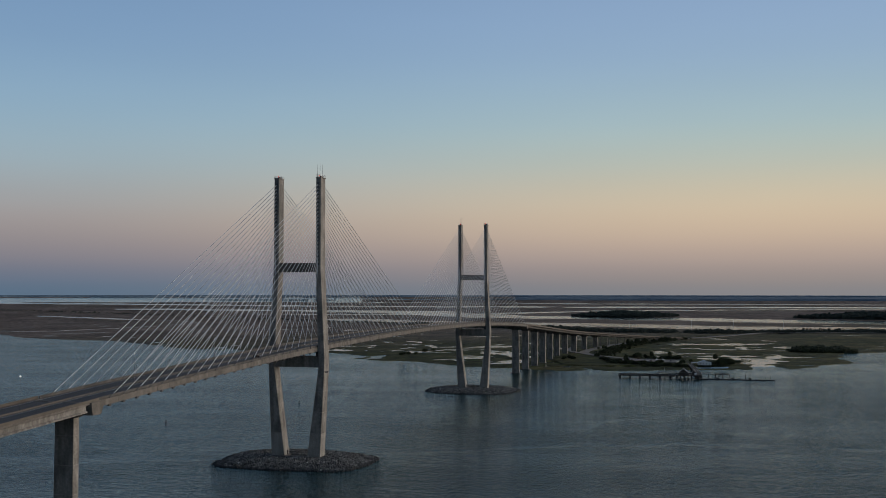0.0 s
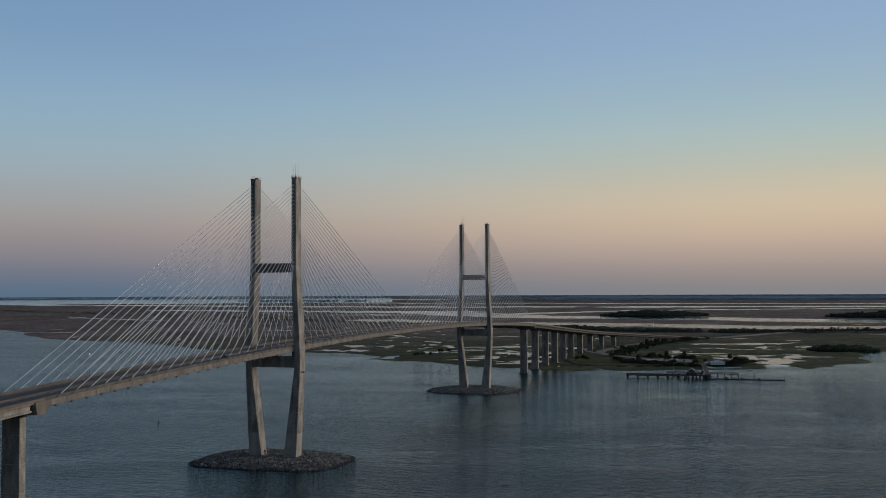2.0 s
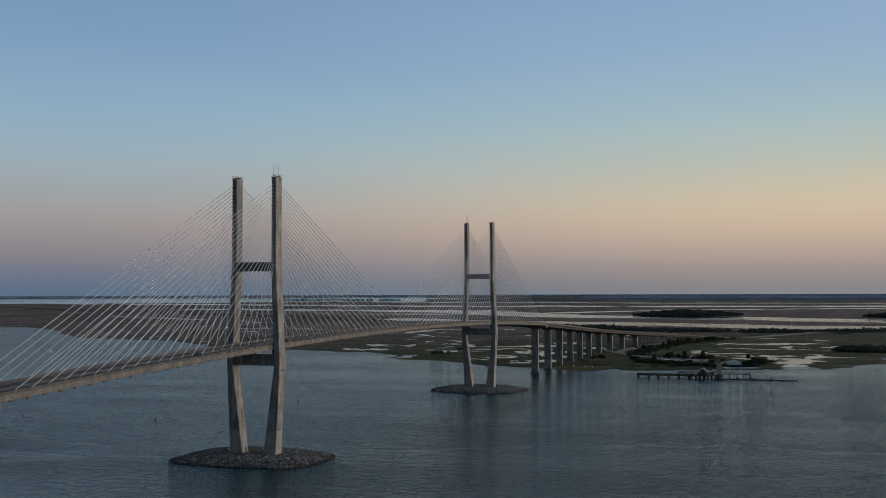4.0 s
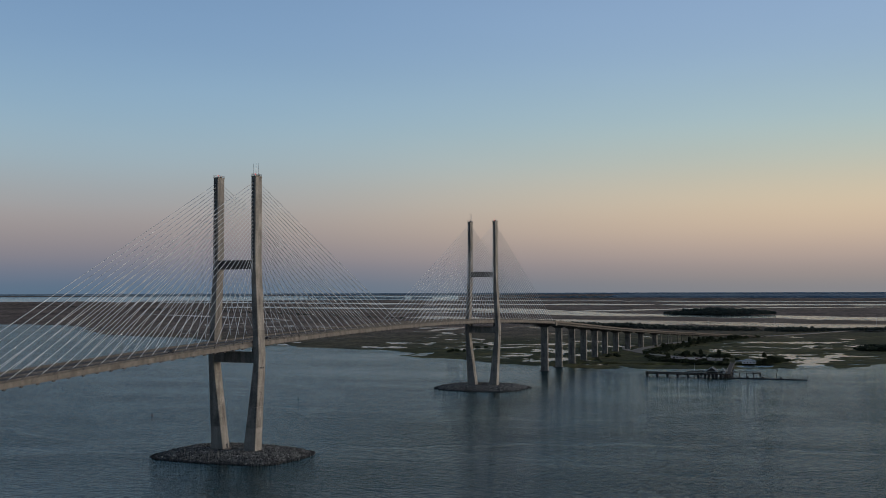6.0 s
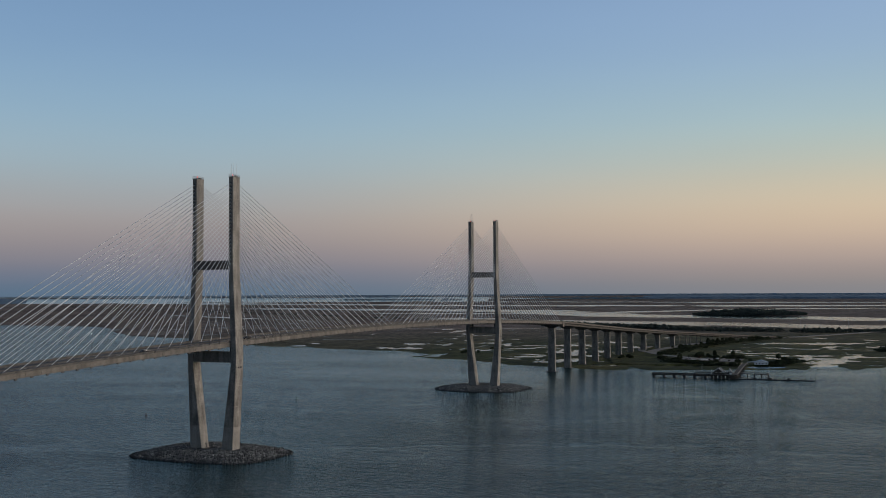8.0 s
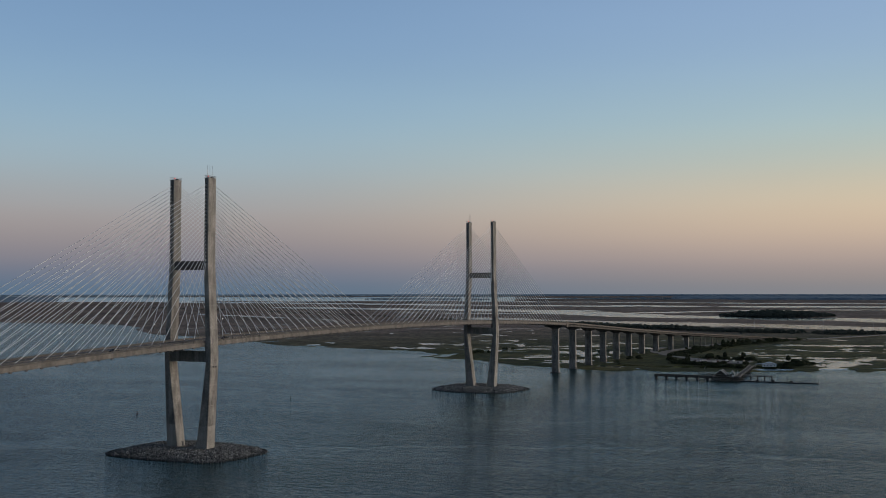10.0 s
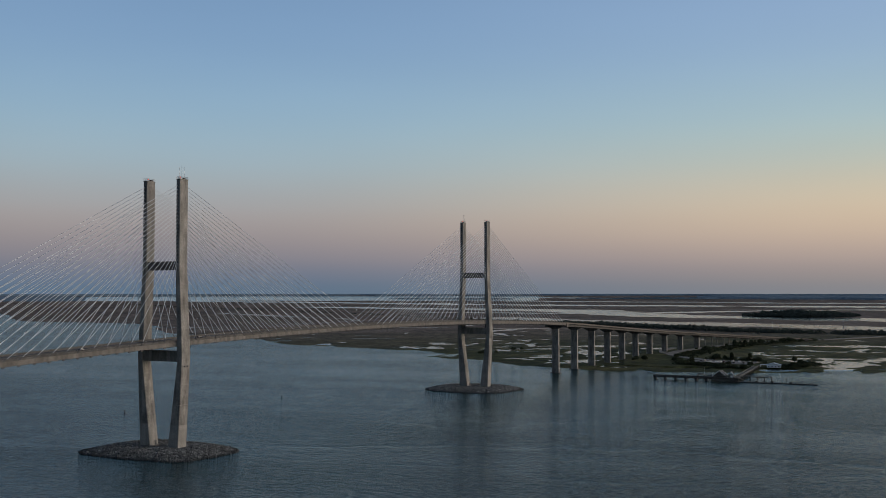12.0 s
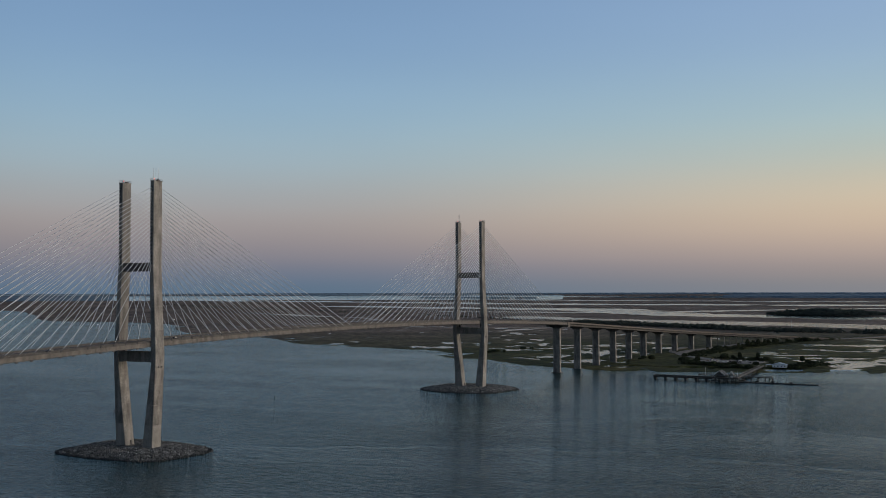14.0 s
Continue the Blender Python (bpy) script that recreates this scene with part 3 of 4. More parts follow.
def build_tower(y0, mast):
    t = thing("bridge_tower", "tall tan concrete bridge tower with white stay cables, on rocks", "bridge tower", (0, y0, 0), group="bridge towers")
    wy = 3.05
    for sx in (1, -1):
        def ring(z, xi, xo, w, c=0.18):
            r = chamfered(xi, xo, -w, w, z, c)
            return r if sx > 0 else [(-x, y, zz) for x, y, zz in r[::-1]]
        bm = bmesh.new()
        add_loft(bm, [ring(52.4, 11.75, 15.1, 3.2), ring(97, 10.05, 12.8, wy), ring(142.3, 10.1, 12.7, wy)])
        leg = part("upper_leg", bm, CONCRETE, t)
        bm = bmesh.new()
        add_loft(bm, [ring(13.9, 7.6, 13.59, 3.21), ring(46.9, 11.95, 15.12, 3.25), ring(52.4, 12.0, 15.2, 3.28)])
        low = part("lower_leg", bm, CONCRETE, t)
        bm = bmesh.new()
        add_loft(bm, [ring(-1.5, 5.75, 12.95, 3.2), ring(2.2, 6.05, 13.05, 3.2), ring(13.9, 7.6, 13.59, 3.21)])
        part("foot", bm, CONCRETE_PALE, low, "paler concrete foot of the leg")
        # casting joints, a little recessed and darker, and one stained band
        for z in (14, 24.5, 35):
            k = (z - 2.2) / 44.7
            bm = bmesh.new()
            add_loft(bm, [ring(z, 6.05 + 5.9 * k - 0.03, 13.05 + 2.07 * k + 0.03, 3.24), ring(z + 0.22, 6.08 + 5.9 * k - 0.03, 13.06 + 2.07 * k + 0.03, 3.24)])
            part("casting_joint", bm, CONCRETE_JOINT, low)
        for z in (64, 76, 87, 105.5, 114, 122.5, 131):
            k = min(1, (z - 52.4) / 44.6)
            xi, xo = 11.75 - 1.7 * k, 15.1 - 2.3 * k
            bm = bmesh.new()
            add_loft(bm, [ring(z, xi - 0.02, xo + 0.02, 3.22 - 0.15 * k), ring(z + 0.12, xi - 0.02, xo + 0.02, 3.22 - 0.15 * k)])
            part("casting_joint", bm, CONCRETE_JOINT, leg)
        # plinth
        bm = bmesh.new()
        add_loft(bm, [ring(0, 4.9, 13.9, 4.1), ring(2.6, 4.9, 13.9, 4.1)])
        part("plinth", bm, CONCRETE_DARK, low)
        # door at the foot, dark blocks for shaded anchor recesses up both faces, rail and lamp on top
        part("door", box(*sorted((sx * 5.95, sx * 6.35)), 0.6, 1.7, 2.6, 4.9), DARK_STEEL, low, "dark steel door")
        for i in range(STAYS):
            z = 139.4 - 1.93 * (STAYS - 1 - i)
            for sy in (1, -1):
                bm = bmesh.new()
                add_loft(bm, [[(sx * 11.4 + a * 0.55, sy * y, z + b) for a, b in ((-1, -0.62), (1, -0.62), (1, 0.5), (-1, 0.5))] for y in (3.0, 3.28)])
                # raised dark block paints in the shade of an anchor recess
                part("anchor_recess", bm, DARK_STEEL, leg)
        part("cap", box(*sorted((sx * 9.95, sx * 12.85)), -3.2, 3.2, 142.3, 142.7, 0.05), CONCRETE, leg)
        bm = bmesh.new()
        for x in (10.1, 12.7):
            for y in (-3, -1.5, 0, 1.5, 3):
                add_tube(bm, (sx * x, y, 142.7), (sx * x, y, 143.8), 0.05, n=5)
            for z in (143.2, 143.8):
                add_tube(bm, (sx * x, -3, z), (sx * x, 3, z), 0.05, n=5)
        for y in (-3, 3):
            for z in (143.2, 143.8):
                add_tube(bm, (sx * 10.1, y, z), (sx * 12.7, y, z), 0.05, n=5)
        part("railing", bm, STEEL, leg, "grey steel railing")
        bm = blob(random.Random(1), 0.3, 1.2, 2, 0)
        bmesh.ops.translate(bm, verts=bm.verts, vec=(sx * 11.2, -1.2, 143.6))
        part("obstruction_lamp", bm, LAMP_RED, leg, "small red obstruction lamp")
        part("hatch", box(*sorted((sx * 10.7, sx * 12.1)), 0.4, 1.9, 142.7, 143.5, 0.05), DARK_STEEL, leg)
    # clearance lamps on the east leg
    for y, z in ((-1.2, 44.6), (1.0, 44.6)):
        part("clearance_lamp", box(15.0, 15.55, y - 0.3, y + 0.3, z - 0.4, z + 0.4, 0.05), DARK_STEEL, t, "small dark clearance lamp")
    for x, y, z in ((9.9, -0.6, 149.3), (10.9, 0.2, 150.0), (11.9, 0.9, 149.3)):
        part("antenna", tube((mast * x, y, 142.5), (mast * x, y, z), 0.10, 0.05), STEEL, t, "thin grey whip antenna")
    # shade on the upper crossbeam is put into its darker concrete
    part("upper_crossbeam", box(-10.15, 10.15, -2.1, 2.1, 94.8, 99.4, 0.1), CONCRETE_DARK, t, "concrete crossbeam with shade put into its dark colour")
    part("lower_crossbeam", box(-12.05, 12.05, -2.4, 2.4, 46.9, 52.4, 0.1), CONCRETE, t)
    for x in (-10.2, 10.2):
        part("bearing", box(x - 0.6, x + 0.6, -0.9, 0.9, 52.4, 55.6, 0.05), CONCRETE_DARK, t)
    # stay cables: far ones fixed highest
    for i, d in enumerate(stay_at):
        zt = 139.2 - 1.93 * (STAYS - 1 - i)
        for sx in (1, -1):
            for sy in (1, -1):
                a = (sx * 11.4, sy * 3.05, zt)
                b = (sx * 11.35, sy * d, top_z(y0 + sy * d) - 0.9)
                c = part("stay_cable", tube(a, b, CABLE_R, n=5), CABLE, t)
                v = (Vector(a) - Vector(b)).normalized()
                part("anchor_sleeve", tube(b, Vector(b) + v * 2.6, 0.2, 0.17), DARK_STEEL, c)
    return t


CABLE_R = 0.145
build_tower(0, 1)
build_tower(SPAN, -1)

deck = thing("bridge_deck", "long arched concrete bridge deck with grey asphalt lanes and low parapets", "bridge deck")
S0, S1 = -190.5, 571.5
part("slab", sweep(S0, S1, rect(-11.0, 11.0, -1.45, -0.98)), CONCRETE_DECK, deck)
for sx in (1, -1):
    lo, hi = sorted((sx * 10.3, sx * HALF))
    part("edge_girder", sweep(S0, S1, rect(lo, hi, -3.0, -0.95)), CONCRETE_DECK, deck)
    lo, hi = sorted((sx * 10.75, sx * 11.05))
    part("parapet", sweep(S0, S1, rect(lo, hi, -0.97, 0.0)), CONCRETE_DARK, deck)
    lo, hi = sorted((sx * 0.55, sx * 10.7))
    part("carriageway", sweep(S0, S1, rect(lo, hi, -1.0, -0.93)), ASPHALT, deck, "grey asphalt carriageway")
    for x0, x1 in ((0.56, 1.5), (9.35, 10.69)):
        lo, hi = sorted((sx * x0, sx * x1))
        part("shoulder", sweep(S0, S1, rect(lo, hi, -0.96, -0.915)), SHOULDER, deck, "brownish stained shoulder")
    for x in (1.7, 9.1):
        part("edge_line", sweep(S0, S1, rect(sx * x - 0.08, sx * x + 0.08, -0.95, -0.924)), PAINT, deck)
part("median_barrier", sweep(S0, S1, [(-0.4, -0.96), (0.4, -0.96), (0.14, -0.42), (-0.14, -0.42)]), CONCRETE_DARK, deck, "weathered concrete median barrier")
n = int((S1 - S0) / 8.2)
for i in range(n + 1):
    s = S0 + 3.2 + 8.2 * i
    if s > S1 - 1:
        break
    bm = bmesh.new()
    add_loft(bm, [[at(s + ds, x, z) for x, z in ((-11.72, -2.85), (-9.5, -3.5), (9.5, -3.5), (11.72, -2.85), (11.72, -1.5), (-11.72, -1.5))] for ds in (-0.45, 0.45)])
    part("floor_beam", bm, CONCRETE_DECK, deck)
for s in [x for x in stay_at] + [-x for x in stay_at] + [SPAN - x for x in stay_at] + [SPAN + x for x in stay_at]:
    for x in (-11.35, 11.35):
        p = at(s, x, -3.1)
        part("anchor_block", box(p[0] - 0.42, p[0] + 0.42, p[1] - 0.6, p[1] + 0.6, p[2] - 0.55, p[2] + 0.3, 0.05), CONCRETE_DARK, deck)


def approach(name, s0, s1, step, outer, web, g0, g1):
    a = thing(name, "concrete girder viaduct leading up to the main bridge", "viaduct")
    part("slab", sweep(s0, s1, rect(-HALF, HALF, -1.5, -0.98), step), CONCRETE_DECK, a)
    for x in (-outer, -outer / 2, 0, outer / 2, outer):
        part("girder", sweep(g0, g1, [(x - 0.75, -3.9), (x + 0.75, -3.9), (x + 0.75, -3.4), (x + 0.25, -3.2), (x + 0.25, -1.9), (x + 0.6, -1.5), (x - 0.6, -1.5), (x - 0.25, -1.9), (x - 0.25, -3.2), (x - 0.75, -3.4)], step), web, a)
    for sx in (1, -1):
        lo, hi = sorted((sx * 11.3, sx * 11.58))
        part("parapet", sweep(s0, s1, rect(lo, hi, -0.99, 0), step), SHOULDER, a)
        lo, hi = sorted((sx * 0.55, sx * 11.2))
        part("carriageway", sweep(s0, s1, rect(lo, hi, -1.0, -0.93), step), ASPHALT, a, "grey asphalt carriageway")
        for x0, x1 in ((0.56, 1.5), (9.6, 11.19)):
            lo, hi = sorted((sx * x0, sx * x1))
            part("shoulder", sweep(s0, s1, rect(lo, hi, -0.96, -0.915), step), SHOULDER, a, "brownish stained shoulder")
        for x in (1.7, 9.35):
            part("edge_line", sweep(s0, s1, rect(sx * x - 0.08, sx * x + 0.08, -0.95, -0.924), step), PAINT, a)
    part("median_barrier", sweep(s0, s1, [(-0.4, -0.96), (0.4, -0.96), (0.14, -0.42), (-0.14, -0.42)], step), SHOULDER, a)
    return a


# north girders take the overhang's shade as a darker concrete colour
approach("approach_viaduct", S1 + 0.05, 1392.0, 13.875, 8.6, CONCRETE_DARK, S1 + 6.9, 1392.0)
approach("approach_viaduct", -720.0, S0 - 0.05, 20.0, 10.8, CONCRETE, -720.0, S0 - 6.3)


def pier(s, slim=False):
    p, d = line(s)
    zt = top_z(s) - 3.9
    if zt < 2.0:
        return
    if slim:
        th = thing("bridge_bent", "slim concrete bent of two round columns under the viaduct", "bridge pier", (p.x, p.y, 0), -math.degrees(math.atan2(d.x, d.y)), group="approach bents")
        for x in (-5.5, 5.5):
            part("column", tube((x, 0, -1.5), (x, 0, zt - 1.1), 0.75, n=12), CONCRETE, th)
        part("cap_beam", box(-9.6, 9.6, -0.95, 0.95, zt - 1.3, zt, 0.06), CONCRETE, th)
        return
    th = thing("bridge_pier", "tan rectangular concrete pier with a hammerhead cap", "bridge pier", (p.x, p.y, 0), -math.degrees(math.atan2(d.x, d.y)), group="approach piers")
    cap = min(2.8, zt * 0.3)
    base = -3.0
    if s < 700:
        part("footing", box(-5.2, 5.2, -3.2, 3.2, -2.5, 0.7, 0.1), CONCRETE_DARK, th, "dark wet concrete footing")
    bm = bmesh.new()
    add_loft(bm, [chamfered(-3.7, 3.7, -1.6, 1.6, base, 0.12), chamfered(-3.5, 3.5, -1.55, 1.55, zt - cap, 0.12)])
    shaft = part("shaft", bm, CONCRETE, th)
    z = 9.5
    while z < zt - cap - 3:
        k = (z - base) / (zt - cap - base)
        w = 3.72 - 0.2 * k
        bm = bmesh.new()
        add_loft(bm, [chamfered(-w, w, -1.62 + 0.05 * k, 1.62 - 0.05 * k, zz, 0.12) for zz in (z, z + 0.2)])
        part("casting_joint", bm, CONCRETE_JOINT, shaft)
        z += 9.5
    bm = bmesh.new()
    add_loft(bm, [chamfered(-3.55, 3.55, -1.65, 1.65, zt - cap, 0.1), chamfered(-7.6, 7.6, -1.65, 1.65, zt - 0.9, 0.1), chamfered(-8.2, 8.2, -1.65, 1.65, zt, 0.1)])
    # shade under the deck is painted in as the cap's darker concrete
    part("cap", bm, CONCRETE_DARK, th)


for s in (S0 - 2.4, S1 + 2.4):
    b = thing("end_block", "tan concrete end block between deck and viaduct", "bridge part", (0, s, 0), group="end blocks")
    bm = bmesh.new()
    add_loft(bm, [chamfered(-11.9, 11.9, -1.5, 3.2, top_z(s) - 5.2, 0.1), chamfered(-12.3, 12.3, -2.9, 4.6, top_z(s) - 1.0, 0.1)])
    part("body", bm, CONCRETE_DECK, b)
s = 571.5
while s < 1385:
    pier(s, s > 1100)
    s += PIERS if s < 1070 else 37.0
for i in range(9):
    pier(-190.9 - PIERS * i)


def riprap(y0, a, b, seed, n_part, n_rest, square, back):
    rng = random.Random(seed)
    th = thing("rock_island", "low island of grey riprap boulders round the tower's feet", "rock island", (0, y0, 0), group="rock islands")

    def edge(u):
        c, s = math.cos(u), math.sin(u)
        r = (abs(c / a) ** square + abs(s / (b if s < 0 else back)) ** square) ** (-1 / square)
        return r * (1 + 0.02 * math.sin(3 * u + seed) + 0.015 * math.sin(7 * u))

    def h(k):
        return min(2.0, (1 - k) * 7.0) + 0.1
    bm = bmesh.new()
    rings = []
    for k, z in ((1.03, -1.2), (0.97, 0.2), (0.86, 1.1), (0.72, 1.9), (0.3, 2.1)):
        rings.append([(edge(2 * math.pi * i / 48) * k * math.cos(2 * math.pi * i / 48), edge(2 * math.pi * i / 48) * k * math.sin(2 * math.pi * i / 48), z) for i in range(48)])
    add_loft(bm, rings)
    part("core", bm, ROCK_BED, th)
    shapes = []
    for i in range(8):
        bm = bmesh.new()
        bmesh.ops.create_icosphere(bm, subdivisions=1, radius=1)
        for v in bm.verts:
            v.co *= 1 + rng.uniform(-0.28, 0.22)
        shapes.append(finish("boulder", bm, ROCK))

    def place():
        while True:
            u = rng.uniform(0, 2 * math.pi)
            k = math.sqrt(rng.uniform(0.02, 0.96))
            e = edge(u)
            x, y = e * k * math.cos(u), e * k * math.sin(u)
            if not (4.6 < abs(x) < 14.2 and abs(y) < 4.3):
                return x, y, h(min(k, 1)) if k < 1 else 0.05, k
    verts, faces = [], []
    wet_v, wet_f = [], []
    for i in range(420):
        u = 2 * math.pi * i / 420 + rng.uniform(-0.01, 0.01)
        e = edge(u) * rng.uniform(0.985, 1.04)
        r = rng.uniform(0.6, 1.1)
        m = Matrix.LocRotScale((e * math.cos(u), e * math.sin(u), rng.uniform(-0.2, 0.25)), Euler([rng.uniform(0, 6.3) for _ in range(3)]), (r, r * 0.8, r * 0.75))
        o = len(wet_v)
        wet_v += [m @ v.co for v in shapes[i % 8].vertices]
        wet_f += [[o + q for q in p.vertices] for p in shapes[i % 8].polygons]
    me = bpy.data.meshes.new("wet_edge")
    me.from_pydata(wet_v, [], wet_f)
    me.materials.append(WET_ROCK)
    ob = new("wet_edge", me)
    ob.parent = th
    tagged(ob, "dark wet stones along the waterline", kind="stuff")
    for i in range(n_part + n_rest):
        x, y, z, k = place()
        if i < n_part:
            y = -abs(y)
        r = rng.uniform(0.38, 0.78) * (1.5 if rng.random() < 0.05 else 1)
        m = Matrix.LocRotScale((x, y, z + rng.uniform(-0.15, 0.25)), Euler([rng.uniform(0, 6.3) for _ in range(3)]), (r, r * rng.uniform(0.7, 1), r * rng.uniform(0.6, 0.9)))
        me = shapes[i % 8]
        if i < n_part:
            ob = new("boulder", me)
            ob.parent = th
            ob.matrix_local = m
        else:
            o = len(verts)
            verts += [m @ v.co for v in me.vertices]
            faces += [[o + q for q in p.vertices] for p in me.polygons]
    me = bpy.data.meshes.new("riprap")
    me.from_pydata(verts, [], faces)
    me.materials.append(ROCK)
    ob = new("riprap", me)
    ob.parent = th
    tagged(ob, kind="stuff")


riprap(0, 37.4, 29.8, 2, 300, 7600, 3.6, 25.5)
riprap(SPAN, 38, 37, 5, 260, 6800, 2.8, 31)

# ---------------------------------------------------------------- shore: roads, car park, house


def ribbon(name, pts, width, z, mat, label, category):
    """A paved strip along a smoothed line."""
    P = [Vector((x, y, 0)) for x, y in pts]
    fine = []
    for i in range(len(P) - 1):
        a, b, c, d = P[max(i - 1, 0)], P[i], P[i + 1], P[min(i + 2, len(P) - 1)]
        for k in range(8):
            t = k / 8
            fine.append(0.5 * (2 * b + (c - a) * t + (2 * a - 5 * b + 4 * c - d) * t * t + (3 * b - 3 * c + d - a) * t ** 3))
    fine.append(P[-1])
    bm = bmesh.new()
    rings = []
    for i, p in enumerate(fine):
        d = (fine[min(i + 1, len(fine) - 1)] - fine[max(i - 1, 0)]).normalized()
        n = Vector((d.y, -d.x, 0)) * width / 2
        rings.append([(p.x - n.x, p.y - n.y, z), (p.x + n.x, p.y + n.y, z), (p.x + n.x, p.y + n.y, z - 1.2), (p.x - n.x, p.y - n.y, z - 1.2)])
    add_loft(bm, rings)
    ob = new(name, finish(name, bm, mat))
    return tagged(ob, label, category, kind="structure")


ribbon("road", [(96, 818), (74, 838), (40, 885), (26, 925), (24, 985), (32, 1060), (45, 1160), (75, 1240)], 13, 1.98, PAVING, "pale grey access road that passes under the bridge", "road")
ribbon("road", [(30, 905), (10, 940), (-4, 1000), (-6, 1060)], 9, 1.99, PAVING, "pale grey side road beside the bridge piers", "road")
ribbon("road", [(120, 1375), (160, 1430), (215, 1540), (260, 1640), (330, 1725), (700, 1790), (1200, 1850)], 14, 2.2, PAVING, "causeway road over the marsh", "road")
ribbon("pavement", [(84, 802), (118, 788), (158, 782)], 42, 1.96, PAVING, "grey car park beside the fishing pier", "car park")


def house():
    h = thing("pier_house", "low white waterfront house with a pale blue metal roof", "house", (188, 732, 1.5), 8)
    h.scale = (0.8, 0.8, 0.85)
    part("wall", box(-9, 9, -6.5, 6.5, 0, 3.2), WHITE_PAINT, h, "white wall")
    bm = bmesh.new()
    add_loft(bm, [[(-10, -7.6, 3.1), (0, -7.6, 5.9), (10, -7.6, 3.1), (10, -7.6, 2.9), (0, -7.6, 5.6), (-10, -7.6, 2.9)],
                  [(-10, 7.6, 3.1), (0, 7.6, 5.9), (10, 7.6, 3.1), (10, 7.6, 2.9), (0, 7.6, 5.6), (-10, 7.6, 2.9)]])
    part("roof", bm, ROOF_TIN, h, "pale blue metal roof")
    bm = bmesh.new()
    add_loft(bm, [[(-9, y, 3.2), (0, y, 5.6), (9, y, 3.2)] for y in (-6.45, -6.25)])
    part("gable", bm, WHITE_PAINT, h)
    bm = bmesh.new()
    add_loft(bm, [[(-18, y, 2.9), (-9, y, 3.6), (-9, y, 3.4), (-18, y, 2.7)] for y in (-5, 5)])
    part("porch_roof", bm, ROOF_TIN, h)
    for y in (-4.6, 0, 4.6):
        part("post", box(-17.7, -17.4, y - 0.15, y + 0.15, 0, 2.75), WHITE_PAINT, h)
    for x in (-6.5, -2.2, 2.2, 6.5):
        w = part("window", box(x - 0.9, x + 0.9, -6.58, -6.46, 0.9, 2.4), WHITE_PAINT, h)
        part("pane", box(x - 0.75, x + 0.75, -6.62, -6.57, 1.05, 2.25), GLASS_DARK, w)
    for y in (-4, 0, 4):
        w = part("window", box(8.96, 9.08, y - 0.9, y + 0.9, 0.9, 2.4), WHITE_PAINT, h)
        part("pane", box(9.07, 9.12, y - 0.75, y + 0.75, 1.05, 2.25), GLASS_DARK, w)


house()


def car(mat, label, at_, rz, pickup=False):
    c = thing("car", label, "car", at_, rz)
    bm = bmesh.new()
    prof = [(-2.25, 0.45), (-2.25, 0.85), (-1.9, 0.98), (2.2, 0.98), (2.3, 0.6), (2.2, 0.35), (-2.1, 0.35)]
    add_loft(bm, [[(x, y, z) for y, z in prof] for x in (-0.9, 0.9)])
    part("body", bm, mat, c)
    bm = bmesh.new()
    cab = [(-1.05, 0.95), (-0.35, 1.5), (1.0, 1.5), (1.75, 0.97)] if not pickup else [(-0.9, 0.95), (-0.3, 1.62), (0.75, 1.62), (0.95, 0.97)]
    add_loft(bm, [[(x * (0.92 if z > 1.2 else 1), y, z) for y, z in cab] for x in (-0.84, 0.84)])
    part("cabin", bm, GLASS_DARK, c, "dark glass cabin")
    part("roof", box(-0.74, 0.74, -0.35, 0.98 if not pickup else 0.75, 1.49, 1.56) if not pickup else box(-0.74, 0.74, -0.3, 0.75, 1.61, 1.68), mat, c)
    for x in (-0.82, 0.82):
        for y in (-1.4, 1.4):
            part("wheel", tube((x - 0.11, y, 0.34), (x + 0.11, y, 0.34), 0.34, n=12), RUBBER, c)
    for x in (-0.62, 0.62):
        part("headlight", box(x - 0.2, x + 0.2, -2.29, -2.23, 0.62, 0.78), WHITE_PAINT, c)
        part("tail_light", box(x - 0.2, x + 0.2, 2.2, 2.3, 0.66, 0.84), RED_PAINT, c)
    return c


rng = random.Random(8)
paints = [(CAR_WHITE, "white saloon car"), (CAR_SILVER, "silver saloon car"), (CAR_DARK, "black saloon car"), (CAR_RED, "dark red saloon car")]
lot_first = {}
for i in range(36):
    u = 1 if i % 2 else -1
    x = 90 + 1.95 * i
    y = 800 - 0.27 * (x - 84) + (12 if u > 0 else -13)
    m, lab = rng.choice(paints)
    if rng.random() < 0.4:
        continue
    key = (lab,)
    if key not in lot_first:
        lot_first[key] = tagged(car(m, lab + " in a bay of the car park", (x, y, 1.97), -12 + rng.uniform(-4, 4)), group="parked cars")
    else:
        copy_thing(lot_first[key], pose(x, y, 1.97, 0, 0, -12 + rng.uniform(-4, 4)))
for m, lab, s, x, rz in ((CAR_DARK, "black saloon car on the bridge deck", -63, 6.2, 0), (CAR_DARK, "black saloon car near the tower", 21, 5.2, 0)):
    p = at(s, x, -0.93)
    car(m, lab, p, rz)

# ---------------------------------------------------------------- fishing pier


